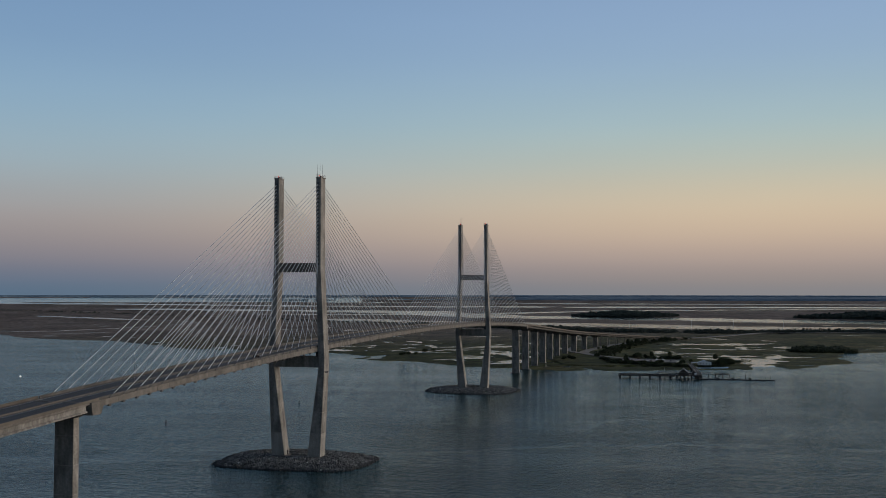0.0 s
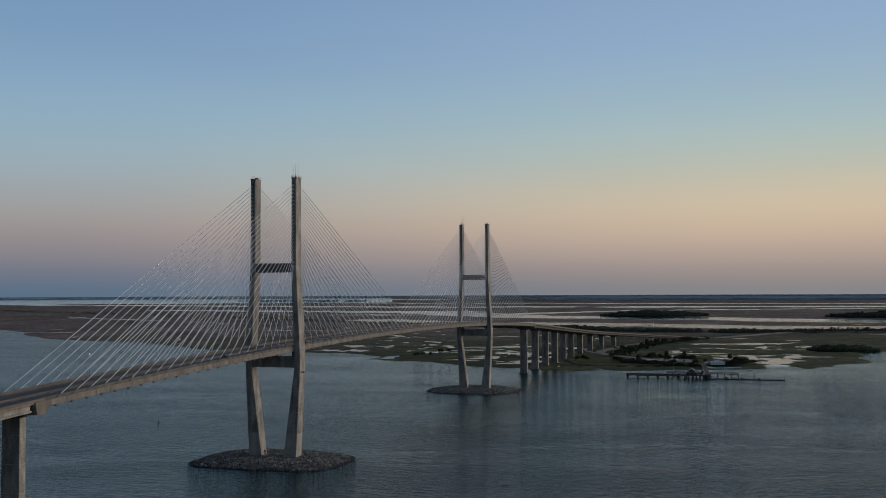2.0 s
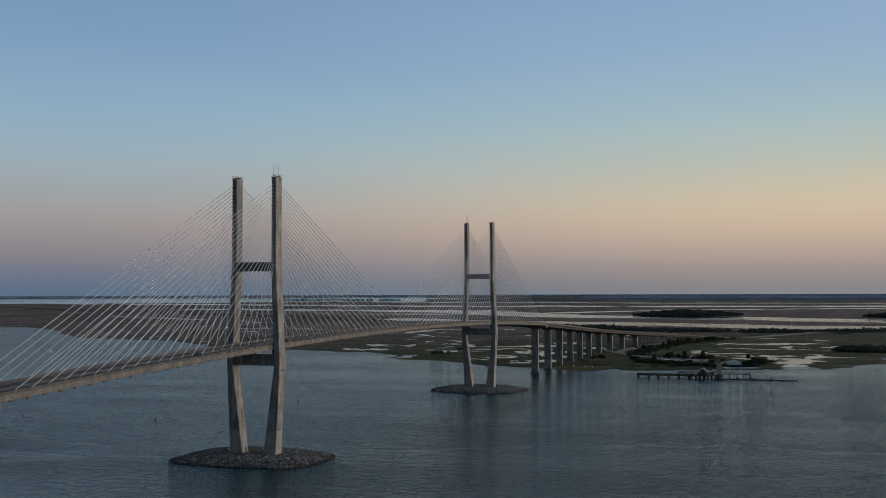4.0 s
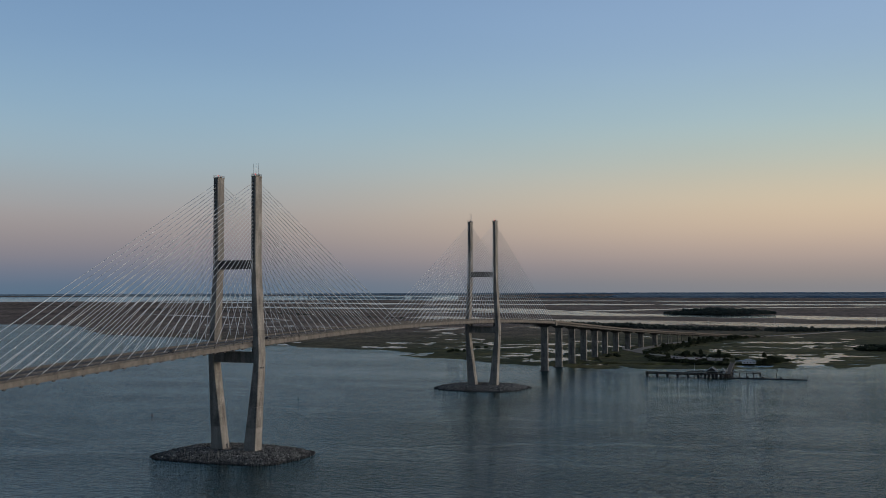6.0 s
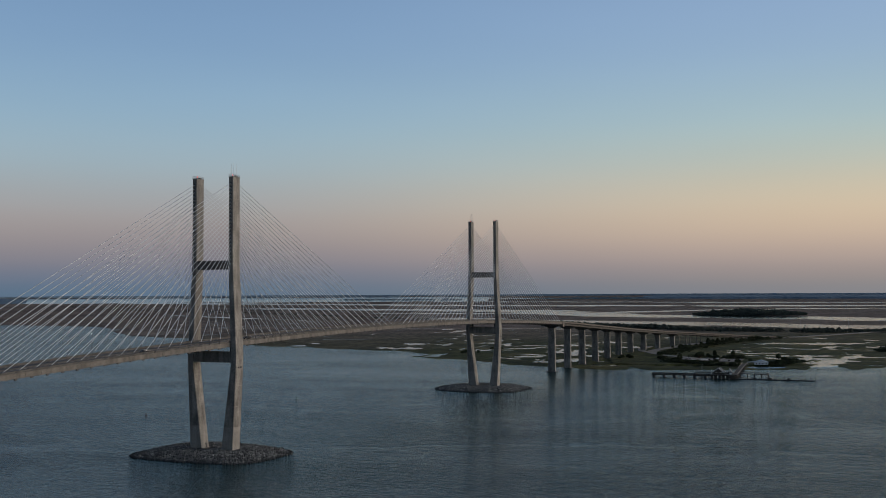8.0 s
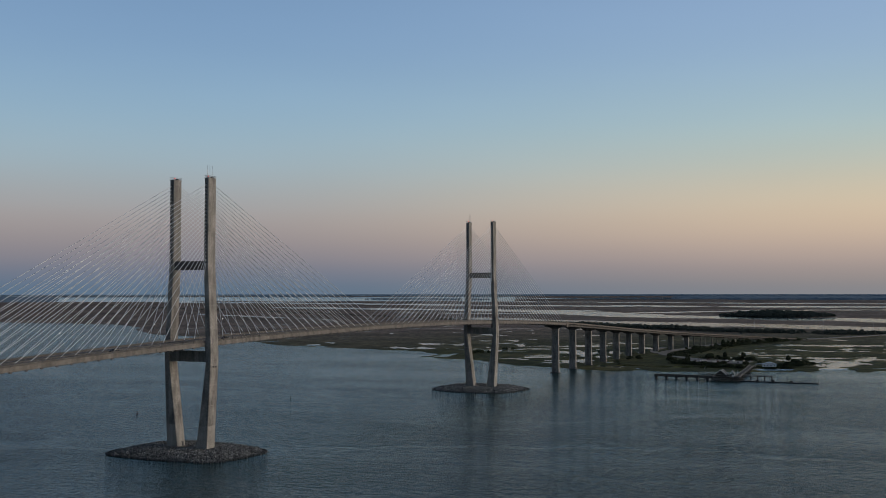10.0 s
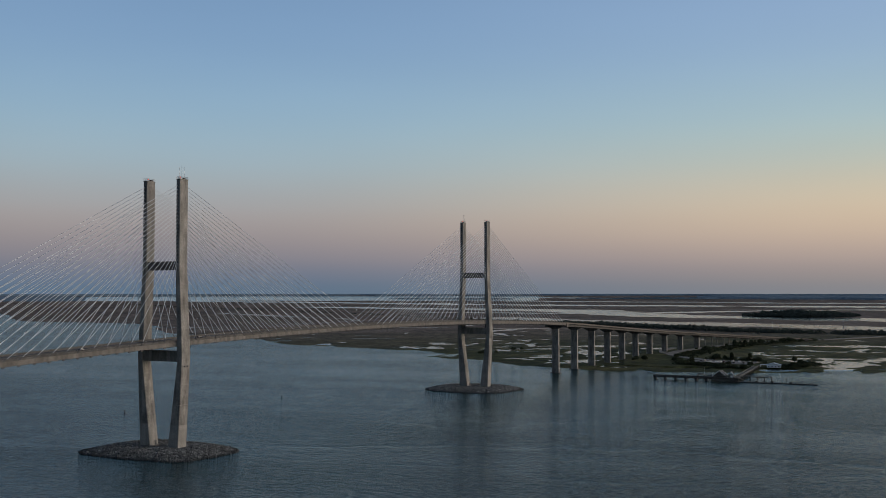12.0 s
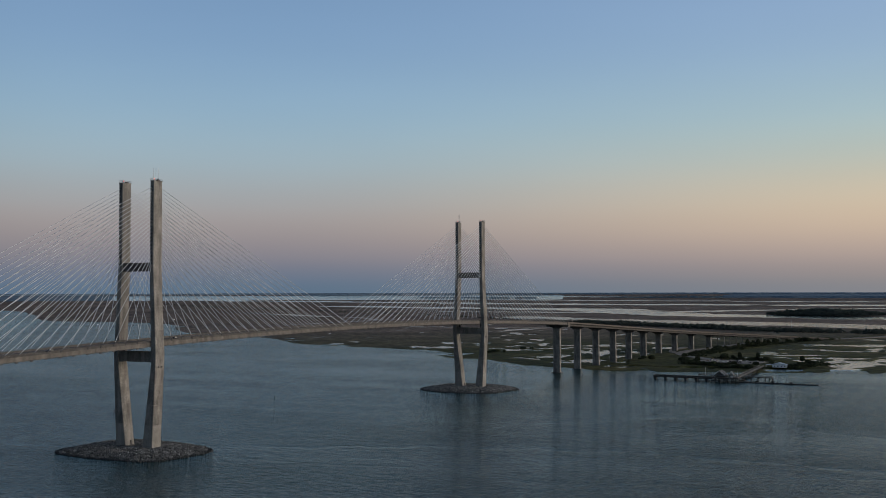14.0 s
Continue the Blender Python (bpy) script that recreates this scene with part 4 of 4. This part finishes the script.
def fishing_pier():
    p = thing("fishing_pier", "long weathered fishing pier with boarded rails on wide bents", "pier", (0, 549, 0))
    part("deck", box(108, 163, -2.6, 2.6, 2.5, 3.1, 0.05), TIMBER, p)
    for i in range(6):
        x = 109.6 + 9.7 * i
        b = part("bent", box(x - 0.95, x + 0.95, -2.7, 2.7, -2, 2.1, 0.1), TIMBER_DARK, p)
        part("bent_cap", box(x - 1.5, x + 1.5, -3.0, 3.0, 1.9, 2.5, 0.08), TIMBER_DARK, b)
    for y in (-2.5, 2.5):
        part("hand_rail", box(108, 163, y - 0.16, y + 0.16, 4.2, 4.35), WALK_RAIL, p, "hand rail with sky sheen put into its paler colour")
        for z in (3.25, 3.57, 3.88):
            part("rail_board", box(108, 163, y - 0.05, y + 0.05, z, z + 0.25), TIMBER, p)
        for i in range(23):
            part("rail_post", box(108.1 + 2.48 * i, 108.25 + 2.48 * i, y - 0.09, y + 0.09, 3.1, 4.2), TIMBER, p)
    for y in (-2.2, 0, 2.2):
        part("stringer", box(108.2, 162.8, y - 0.25, y + 0.25, 2.2, 2.5), TIMBER_DARK, p)
    return p


fishing_pier()


def platform():
    p = thing("pier_platform", "square timber platform on many dark piles", "platform", (0, 549, 0))
    part("deck", box(163.5, 187, -7.5, 7.0, 3.4, 4.2, 0.05), TIMBER, p)
    for x in np.linspace(164.3, 186, 7):
        for y in (-6.8, -2.2, 2.2, 6.3):
            part("pile", tube((x, y, -2), (x, y, 3.5), 0.38, n=8), TIMBER_DARK, p)
    for x in np.linspace(164.3, 186, 7):
        part("pile_cap", box(x - 0.3, x + 0.3, -7.3, 6.8, 2.9, 3.4), TIMBER_DARK, p)
    part("brace", box(164, 186.5, -7.0, -6.8, 1.2, 1.6), TIMBER_DARK, p)
    for y in (-7.4, 6.9):
        for z in (4.7, 5.3):
            part("rail", box(163.5, 187, y - 0.06, y + 0.06, z, z + 0.12), TIMBER, p)
        for x in np.linspace(163.7, 186.8, 10):
            part("rail_post", box(x - 0.08, x + 0.08, y - 0.08, y + 0.08, 4.2, 5.4), TIMBER, p)


platform()


def pavilion():
    p = thing("pavilion", "open timber pavilion with a dark gabled roof and pale gable trim", "pavilion", (171.0, 549, 4.2))
    for x in (-4.4, 0, 4.4):
        for y in (-4.4, 0, 4.4):
            part("post", box(x - 0.17, x + 0.17, y - 0.17, y + 0.17, 0, 2.7), TIMBER, p)
    bm = bmesh.new()
    add_loft(bm, [[(-5.4, y, 2.2), (0, y, 6.2), (5.4, y, 2.2), (5.4, y, 2.0), (0, y, 5.9), (-5.4, y, 2.0)] for y in (-5.6, 5.6)])
    part("roof", bm, ROOF_DARK, p, "dark shingle roof")
    for y in (-5.72, 5.6):
        bm = bmesh.new()
        add_loft(bm, [[(-5.5, yy, 2.1), (0, yy, 6.3), (5.5, yy, 2.1), (5.5, yy, 1.65), (0, yy, 5.8), (-5.5, yy, 1.65)] for yy in (y, y + 0.12)])
        part("gable_trim", bm, WHITE_PAINT, p, "pale painted trim")
    bm = bmesh.new()
    add_loft(bm, [[(-4.6, y, 2.4), (0, y, 5.7), (4.6, y, 2.4)] for y in (-5.2, -5.0)])
    part("gable", bm, TIMBER, p)
    for y in (-4.4, 4.4):
        part("half_wall", box(-4.4, 4.4, y - 0.08, y + 0.08, 0, 1.0), TIMBER, p)
    q = thing("kiosk", "small gabled timber kiosk on the pier platform", "kiosk", (180.8, 550, 4.2))
    part("wall", box(-1.7, 1.7, -2, 2, 0, 2.6), TIMBER, q)
    bm = bmesh.new()
    add_loft(bm, [[(-2.3, y, 2.3), (0, y, 5.6), (2.3, y, 2.3), (2.3, y, 2.1), (0, y, 5.3), (-2.3, y, 2.1)] for y in (-2.6, 2.6)])
    part("roof", bm, ROOF_DARK, q)
    bm = bmesh.new()
    add_loft(bm, [[(-2.4, yy, 2.2), (0, yy, 5.7), (2.4, yy, 2.2), (2.4, yy, 1.8), (0, yy, 5.2), (-2.4, yy, 1.8)] for yy in (-2.72, -2.6)])
    part("gable_trim", bm, WHITE_PAINT, q, "pale painted trim")
    for x, y, h in ((152, 568, 11.5), (184.5, 555.5, 9.5), (165, 543, 9)):
        f = thing("flag_pole", "slim bare pole standing on the fishing pier", "pole", (x, y, 4.2 if h < 11 else 4.1))
        part("shaft", tube((0, 0, 0), (0, 0, h - 4.2), 0.09, 0.05), WHITE_PAINT, f)
    b = thing("white_board", "white notice board at the foot of the walkway", "sign", (182.6, 541.9, 4.2))
    part("panel", box(-1.2, 1.2, -0.08, 0.08, 0.3, 2.3), WHITE_PAINT, b)
    part("post", box(-0.1, 0.1, 0.08, 0.22, 0, 2.3), TIMBER, b)


pavilion()


def pier_walk(name, label, a, b, z0, z1, w, step):
    """A timber walkway on piles from a to b."""
    a, b = Vector((a[0], a[1], 0)), Vector((b[0], b[1], 0))
    L = (b - a).length
    th = thing(name, label, "walkway", (a.x, a.y, 0), -math.degrees(math.atan2((b - a).x, (b - a).y)))

    def zz(y):
        return z0 + (z1 - z0) * y / L
    bm = bmesh.new()
    add_loft(bm, [[(-w / 2, y, zz(y) - 0.5), (w / 2, y, zz(y) - 0.5), (w / 2, y, zz(y)), (-w / 2, y, zz(y))] for y in (0, L)])
    part("deck", bm, TIMBER, th)
    n = int(L / step)
    for i in range(n + 1):
        y = L * i / n
        b_ = part("pile_cap", box(-w / 2 - 0.2, w / 2 + 0.2, y - 0.25, y + 0.25, zz(y) - 1.0, zz(y) - 0.5), TIMBER_DARK, th)
        for x in (-w / 2 + 0.3, w / 2 - 0.3):
            part("pile", tube((x, y, -1.5), (x, y, zz(y) - 0.8), 0.3, n=8), TIMBER_DARK, b_)
    for x in (-w / 2 + 0.08, w / 2 - 0.08):
        for dz in (0.55, 1.1):
            bm = bmesh.new()
            add_loft(bm, [[(x - 0.07, y, zz(y) + dz), (x + 0.07, y, zz(y) + dz), (x + 0.07, y, zz(y) + dz + 0.14), (x - 0.07, y, zz(y) + dz + 0.14)] for y in (0, L)])
            part("rail", bm, WALK_RAIL, th)
        m = int(L / 3)
        for i in range(m + 1):
            y = L * i / m
            part("rail_post", box(x - 0.08, x + 0.08, y - 0.08, y + 0.08, zz(y), zz(y) + 1.2), WALK_RAIL, th)
    return th


pier_walk("pier_walkway", "pale railed timber walkway from the shore to the pier", (186.4, 541), (172.5, 716), 4.4, 3.2, 4.6, 9)
pier_walk("side_pier", "short railed timber pier on piles", (188, 566), (214, 564), 4.2, 4.2, 3.0, 6)
pier_walk("side_pier", "short railed timber pier on piles", (145, 570), (178, 566), 4.2, 4.2, 3.0, 6)


def floating_dock():
    d = thing("floating_dock", "long low dark floating dock held by tall piles", "dock", (0, 549, 0))
    for i in range(7):
        x = 186.0 + 10.05 * i
        part("pontoon", box(x, x + 9.9, -1.6, 1.4, -0.3, 0.75, 0.08), TIMBER_DARK, d)
    for i, x in enumerate((187, 200, 214, 221, 229, 238.5, 243, 247.5, 252, 256)):
        part("pile", tube((x, 1.7, -3), (x, 1.7, (3.0, 2.6, 4.6, 3.0, 5.6, 3.4, 4.2, 3.2, 4.4, 4.6)[i]), 0.28 if i in (4, 2) else 0.16, n=8), TIMBER_DARK, d)
    for x in (203, 217, 233):
        b = thing("dock_box", "dark storage box standing on the dock", "box", (x, 549, 0.75), group="dock boxes")
        part("body", box(-1.2, 1.2, -0.8, 0.8, 0, 1.3, 0.06), TIMBER_DARK, b)
        part("lid", box(-1.3, 1.3, -0.9, 0.9, 1.3, 1.45, 0.03), TIMBER, b)
    g = thing("gangway", "sloping gangway from the platform to the dock", "gangway", (188.5, 547, 0))
    bm = bmesh.new()
    add_loft(bm, [[(x, y, z) for y, z in ((-0.8, zt - 0.2), (0.8, zt - 0.2), (0.8, zt), (-0.8, zt))] for x, zt in ((-1.6, 4.2), (9, 0.95))])
    part("ramp", bm, TIMBER, g)


floating_dock()

# ---------------------------------------------------------------- marks, lamps, masts


def buoy(mat, label, x, y):
    b = thing("buoy", label, "buoy", (x, y, 0), 20)
    bm = bmesh.new()
    add_loft(bm, [[(1.15 * math.cos(a * math.pi / 6), 1.15 * math.sin(a * math.pi / 6), z) for a in range(12)] for z in (-0.6, 0.55)])
    part("float", bm, mat, b)
    for a in range(4):
        c, s = math.cos(a * math.pi / 2 + 0.6), math.sin(a * math.pi / 2 + 0.6)
        part("strut", tube((0.8 * c, 0.8 * s, 0.5), (0.25 * c, 0.25 * s, 2.9), 0.07), DARK_STEEL, b)
    part("daymark", box(-0.55, 0.55, -0.06, 0.06, 1.5, 2.8), mat, b)
    part("lantern", tube((0, 0, 2.9), (0, 0, 3.4), 0.2, 0.14, 8), DARK_STEEL, b)
    b.scale = (0.62, 0.62, 0.5)


buoy(RED_PAINT, "red lateral buoy floating in the channel", -143, 118)
buoy(GREEN_PAINT, "green lateral buoy floating in the channel", -104.5, 247)


def lamp_post(s):
    p = at(s, 0, -0.42)
    L = thing("street_lamp", "tall grey street lamp with a small lit head, on the median", "street lamp", p, group="deck lamps")
    part("pole", tube((0, 0, 0), (0, 0, 10.2), 0.10, 0.05, 8), DARK_STEEL, L)
    part("base", box(-0.25, 0.25, -0.25, 0.25, -0.55, 0.05, 0.04), SHOULDER, L)
    h = part("head", box(-0.3, 0.3, -0.18, 0.18, 10.15, 10.35, 0.04), STEEL, L)
    part("lens", box(-0.22, 0.22, -0.14, 0.14, 10.06, 10.15), LAMP_WHITE, h, "lit white lens")
    # glowing stub added on top of the head, no lamp in itself
    part("glow_stub", tube((0, 0, 10.35), (0, 0, 10.5), 0.07), LAMP_WHITE, h)
    return L


first = lamp_post(-214.5)
for s in [-276, -151.2, -90, -28.2, 26, 80.5, 136, 190.5, 245, 300.5, 355]:
    p, d = line(s)
    copy_thing(first, pose(*at(s, 0, -0.42), 0, 0, -math.degrees(math.atan2(d.x, d.y))))
for x, y, h in ((146, 1790, 24), (234, 1882, 24), (345, 1985, 24), (20, 1720, 22)):
    t = thing("power_pole", "tall thin grey power pole in the marsh", "pole", (x, y, 0), 25, group="power poles")
    part("shaft", tube((0, 0, -1), (0, 0, h), 0.32, 0.2, 8), STEEL, t)
    part("crossarm", box(-2.4, 2.4, -0.12, 0.12, h - 2.4, h - 2.1), STEEL, t)

# ---------------------------------------------------------------- trees


def crown_mesh(rng, R, H, clumps, leaves):
    bm = bmesh.new()
    for i in range(clumps):
        u, v = rng.uniform(0, 6.283), rng.uniform(-0.7, 1)
        k = rng.uniform(0.25, 0.95)
        c = Vector((R * k * math.cos(u) * math.sqrt(max(0, 1 - v * v * 0.8)), R * k * math.sin(u) * math.sqrt(max(0, 1 - v * v * 0.8)), H * 0.5 * v * 0.85))
        b = blob(rng, rng.uniform(0.13, 0.28) * R, 0.75, 1, 0.35)
        bmesh.ops.translate(b, verts=b.verts, vec=c)
        me = bpy.data.meshes.new("clump")
        b.to_mesh(me)
        b.free()
        bm.from_mesh(me)
        bpy.data.meshes.remove(me)
    for i in range(leaves):
        u, v = rng.uniform(0, 6.283), rng.uniform(-0.6, 1)
        q = math.sqrt(max(0, 1 - v * v))
        c = Vector((R * q * math.cos(u), R * q * math.sin(u), H * 0.5 * v)) * rng.uniform(0.75, 1.12)
        e = Euler([rng.uniform(0, 6.3) for _ in range(3)]).to_matrix()
        s = rng.uniform(0.15, 0.42)
        bm.faces.new([bm.verts.new(c + e @ Vector(w) * s) for w in ((-1, -0.7, 0), (1, -0.6, 0.2), (0.8, 0.8, 0), (-0.7, 0.6, -0.2))])
    return bm


def tree(name, label, R, H, trunk_h, seed):
    rng = random.Random(seed)
    t = thing(name, label, name.split("_")[0] if "_" in name else name)
    bm = bmesh.new()
    add_tube(bm, (0, 0, -0.5), (0.1, 0.05, trunk_h + H * 0.3), 0.05 * R + 0.08, 0.03 * R, 8)
    for i in range(5):
        a = i * 1.3 + rng.random()
        z = trunk_h * rng.uniform(0.6, 1.0)
        add_tube(bm, (0, 0, z), (R * 0.55 * math.cos(a), R * 0.55 * math.sin(a), trunk_h + H * rng.uniform(0.2, 0.6)), 0.03 * R + 0.03, 0.03, 5)
    part("trunk", bm, BARK, t)
    bm = crown_mesh(rng, R, H, 46, 520)
    bmesh.ops.translate(bm, verts=bm.verts, vec=(0, 0, trunk_h + H * 0.42))
    part("crown", bm, LEAF, t)
    return t


def ground_z(x, y):
    return float(marsh_height(np.array([float(x)]), np.array([float(y)]))[0])


oaks = [tagged(tree("tree", "dark green spreading coastal oak on the shore", R, H, th, i), group="shore trees") for i, (R, H, th) in enumerate(((3.2, 4.0, 1.6), (2.6, 4.4, 1.8), (3.8, 4.0, 1.4), (2.0, 6.0, 1.8)))]
bushes = [tagged(tree("shrub", "dense dark green salt shrub on the bank", R, H, 0.3, 20 + i), group="shore shrubs") for i, (R, H) in enumerate(((2.2, 2.6), (1.7, 2.2), (2.8, 3.0)))]


def plant(kinds, spots, used):
    rng = random.Random(len(spots) * 7 + 1)
    for x, y in spots:
        k = rng.randrange(len(kinds))
        z = max(0.1, ground_z(x, y)) - 0.15
        s = rng.uniform(0.8, 1.2)
        m = pose(x, y, z, 0, 0, rng.uniform(0, 360)) @ Matrix.Diagonal((s, s, s * rng.uniform(0.9, 1.15), 1))
        if kinds[k] not in used:
            used.append(kinds[k])
            kinds[k].matrix_basis = m
        else:
            copy_thing(kinds[k], m)


def along(pts, n, spread, seed):
    rng = random.Random(seed)
    out = []
    ls = [math.dist(a, b) for a, b in zip(pts[:-1], pts[1:])]
    for i in range(n):
        d = rng.uniform(0, sum(ls))
        j = 0
        while d > ls[j]:
            d -= ls[j]
            j += 1
        k = d / ls[j]
        out.append((pts[j][0] + (pts[j + 1][0] - pts[j][0]) * k + rng.gauss(0, spread), pts[j][1] + (pts[j + 1][1] - pts[j][1]) * k + rng.gauss(0, spread)))
    return out


planted = []
BELT = [(58, 862), (56, 911), (61, 997), (69, 1105), (89, 1222), (119, 1300), (141, 1390)]
plant(oaks, along(BELT, 38, 4, 1) + along([(90, 742), (150, 728), (166, 730)], 4, 3, 2) + along([(100, 838), (147, 830), (172, 815)], 6, 4, 3)
      + along([(196, 794), (206, 797), (214, 760)], 3, 4, 31) + [(152, 812), (172, 770), (208, 750)], planted)
plant(bushes, along([(84, 742), (114, 724), (144, 714), (166, 708)], 74, 4, 4) + along([(64, 800), (74, 772), (88, 744)], 16, 4, 41)
      + along([(200, 738), (212, 752), (216, 800)], 34, 5, 5) + along([(92, 846), (130, 832), (165, 822)], 18, 3, 6) + along(BELT, 96, 6, 7)
      + along([(-210, 826), (-196, 838)], 5, 4, 10) + along([(-200, 926), (-190, 932)], 4, 3, 11)
      + along([(20, 780), (40, 850)], 7, 8, 12) + along([(30, 1000), (60, 1120), (90, 1230)], 12, 6, 13), planted)


def woods(name, label, spots, h0, h1, seed, mat=FAR_LEAF, flat=1.0, dome=None):
    """Far woodland: many uneven crowns in one mesh, with the distance drawn in."""
    rng = np.random.RandomState(seed)
    b = blob(random.Random(seed), 1.0, 1.0, 1, 0.0)
    base = np.array([v.co[:] for v in b.verts])
    b.faces.ensure_lookup_table()
    tri = np.array([[v.index for v in f.verts] for f in b.faces])
    b.free()
    S = np.repeat(np.array(spots, float), 4, 0)
    n = len(S)
    H = np.repeat(h0 + (h1 - h0) * rng.beta(1.6, 2.2, n // 4), 4)
    H = H * (0.55 + 0.9 * fbm(S[:, 0] / 45, S[:, 1] / 45, seed + 200, 3))
    if dome:
        cx, cy, a, b_ = dome
        H = H * (0.45 + 0.75 * np.clip(1 - ((S[:, 0] - cx) / a) ** 2, 0, 1) * np.clip(1.15 - ((S[:, 1] - cy) / b_) ** 2, 0, 1))
    S = S + rng.normal(0, 0.26, S.shape) * H[:, None] * flat
    R = H * rng.uniform(0.13, 0.30, n) * flat
    zc = np.maximum(0.2, marsh_height(S[:, 0], S[:, 1])) + H * rng.uniform(0.08, 0.84, n)
    J = 1 + rng.uniform(-0.4, 0.35, (n, len(base), 1))
    P = base[None] * J * np.stack([R, R, H * rng.uniform(0.16, 0.34, n)], 1)[:, None, :] + np.stack([S[:, 0], S[:, 1], zc], 1)[:, None, :]
    x, y, z, _ = draw_in(P[..., 0], P[..., 1], P[..., 2])
    V = np.stack([x, y, z], -1).reshape(-1, 3)
    F = (tri[None] + (np.arange(n) * len(base))[:, None, None]).reshape(-1, 3)
    me = bpy.data.meshes.new(name)
    me.from_pydata(V.tolist(), [], F.tolist())
    me.materials.append(mat)
    return tagged(new(name, me), label, "woods", kind="stuff")


def blot(cx, cy, a, b, n, seed):
    rng = random.Random(seed)
    out = []
    while len(out) < n:
        u, v = rng.uniform(-1, 1), rng.uniform(-1, 1)
        if u * u + v * v < 1:
            out.append((cx + a * u, cy + b * v))
    return out


woods("tree_line", "dense dark tree line along the causeway", along([(-560, 2070), (-515, 2025), (-243, 1850), (-26, 1712), (60, 1700)], 1700, 18, 1), 4.5, 9.5, 1, flat=1.25)
woods("tree_line", "broken dark tree line along the causeway road", along([(60, 1695), (150, 1700), (300, 1745), (437, 1795), (700, 1825), (1100, 1880)], 1100, 14, 2) + along([(180, 1660), (300, 1722), (437, 1772), (700, 1790), (1100, 1850)], 700, 8, 22), 3, 8.5, 2, flat=1.25)
woods("scrub", "low tangled dark green scrub along the bank road", along(BELT, 620, 6, 51) + along([(300, 1735), (180, 1500), (141, 1390)], 120, 7, 52)
      + along([(80, 748), (114, 724), (144, 714), (168, 708)], 170, 4, 53) + along([(198, 740), (214, 760), (222, 800), (204, 812)], 110, 6, 54) + along([(92, 846), (130, 832), (165, 822)], 70, 3, 55),
      1.6, 3.6, 51, mat=LEAF, flat=1.3)
woods("hedge", "low dark hedge of shrubs along a marsh dike", along([(-4200, 4300), (-2904, 3440), (-1890, 2900), (-1150, 2420), (-745, 2170), (-540, 2050)], 520, 9, 3), 3.5, 6, 3, flat=1.6)
woods("marsh_hammock", "dark wooded hammock rising from the marsh", blot(-125, 3130, 185, 110, 900, 4) + blot(-90, 3130, 120, 90, 500, 44), 9, 17, 4, flat=1.6, dome=(-110, 3130, 200, 120))
woods("marsh_hammock", "dark wooded hammock rising from the marsh", blot(790, 3040, 360, 170, 1900, 5) + blot(820, 3040, 220, 150, 700, 55), 12, 22, 5, flat=1.6, dome=(810, 3040, 390, 190))
woods("marsh_hammock", "small wooded hammock at the river bend", blot(345, 1056, 46, 22, 420, 6) + blot(352, 1056, 26, 16, 200, 66), 3.6, 7.4, 6, mat=LEAF, flat=1.5, dome=(345, 1056, 52, 25))
# far islands share the shore's painted haze colour
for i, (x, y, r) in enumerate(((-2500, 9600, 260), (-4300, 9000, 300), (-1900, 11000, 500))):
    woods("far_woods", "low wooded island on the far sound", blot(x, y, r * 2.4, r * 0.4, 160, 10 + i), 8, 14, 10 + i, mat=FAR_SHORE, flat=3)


def wood_sheet(lab, a0, a1, d0, d1, h, seed, mat=PINE_HAZE):
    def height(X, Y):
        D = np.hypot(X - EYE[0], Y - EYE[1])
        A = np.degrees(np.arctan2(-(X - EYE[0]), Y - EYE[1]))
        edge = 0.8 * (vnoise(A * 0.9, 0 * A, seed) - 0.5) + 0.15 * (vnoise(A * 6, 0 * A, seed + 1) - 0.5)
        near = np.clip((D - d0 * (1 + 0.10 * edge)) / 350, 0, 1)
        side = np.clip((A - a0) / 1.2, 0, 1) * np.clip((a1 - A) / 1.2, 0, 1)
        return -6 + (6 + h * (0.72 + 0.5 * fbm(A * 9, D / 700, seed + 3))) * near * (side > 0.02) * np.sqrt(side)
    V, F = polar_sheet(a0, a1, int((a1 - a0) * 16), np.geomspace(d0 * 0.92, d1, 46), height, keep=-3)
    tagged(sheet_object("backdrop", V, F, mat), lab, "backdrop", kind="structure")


# horizon woods and shores carry haze in their own colours
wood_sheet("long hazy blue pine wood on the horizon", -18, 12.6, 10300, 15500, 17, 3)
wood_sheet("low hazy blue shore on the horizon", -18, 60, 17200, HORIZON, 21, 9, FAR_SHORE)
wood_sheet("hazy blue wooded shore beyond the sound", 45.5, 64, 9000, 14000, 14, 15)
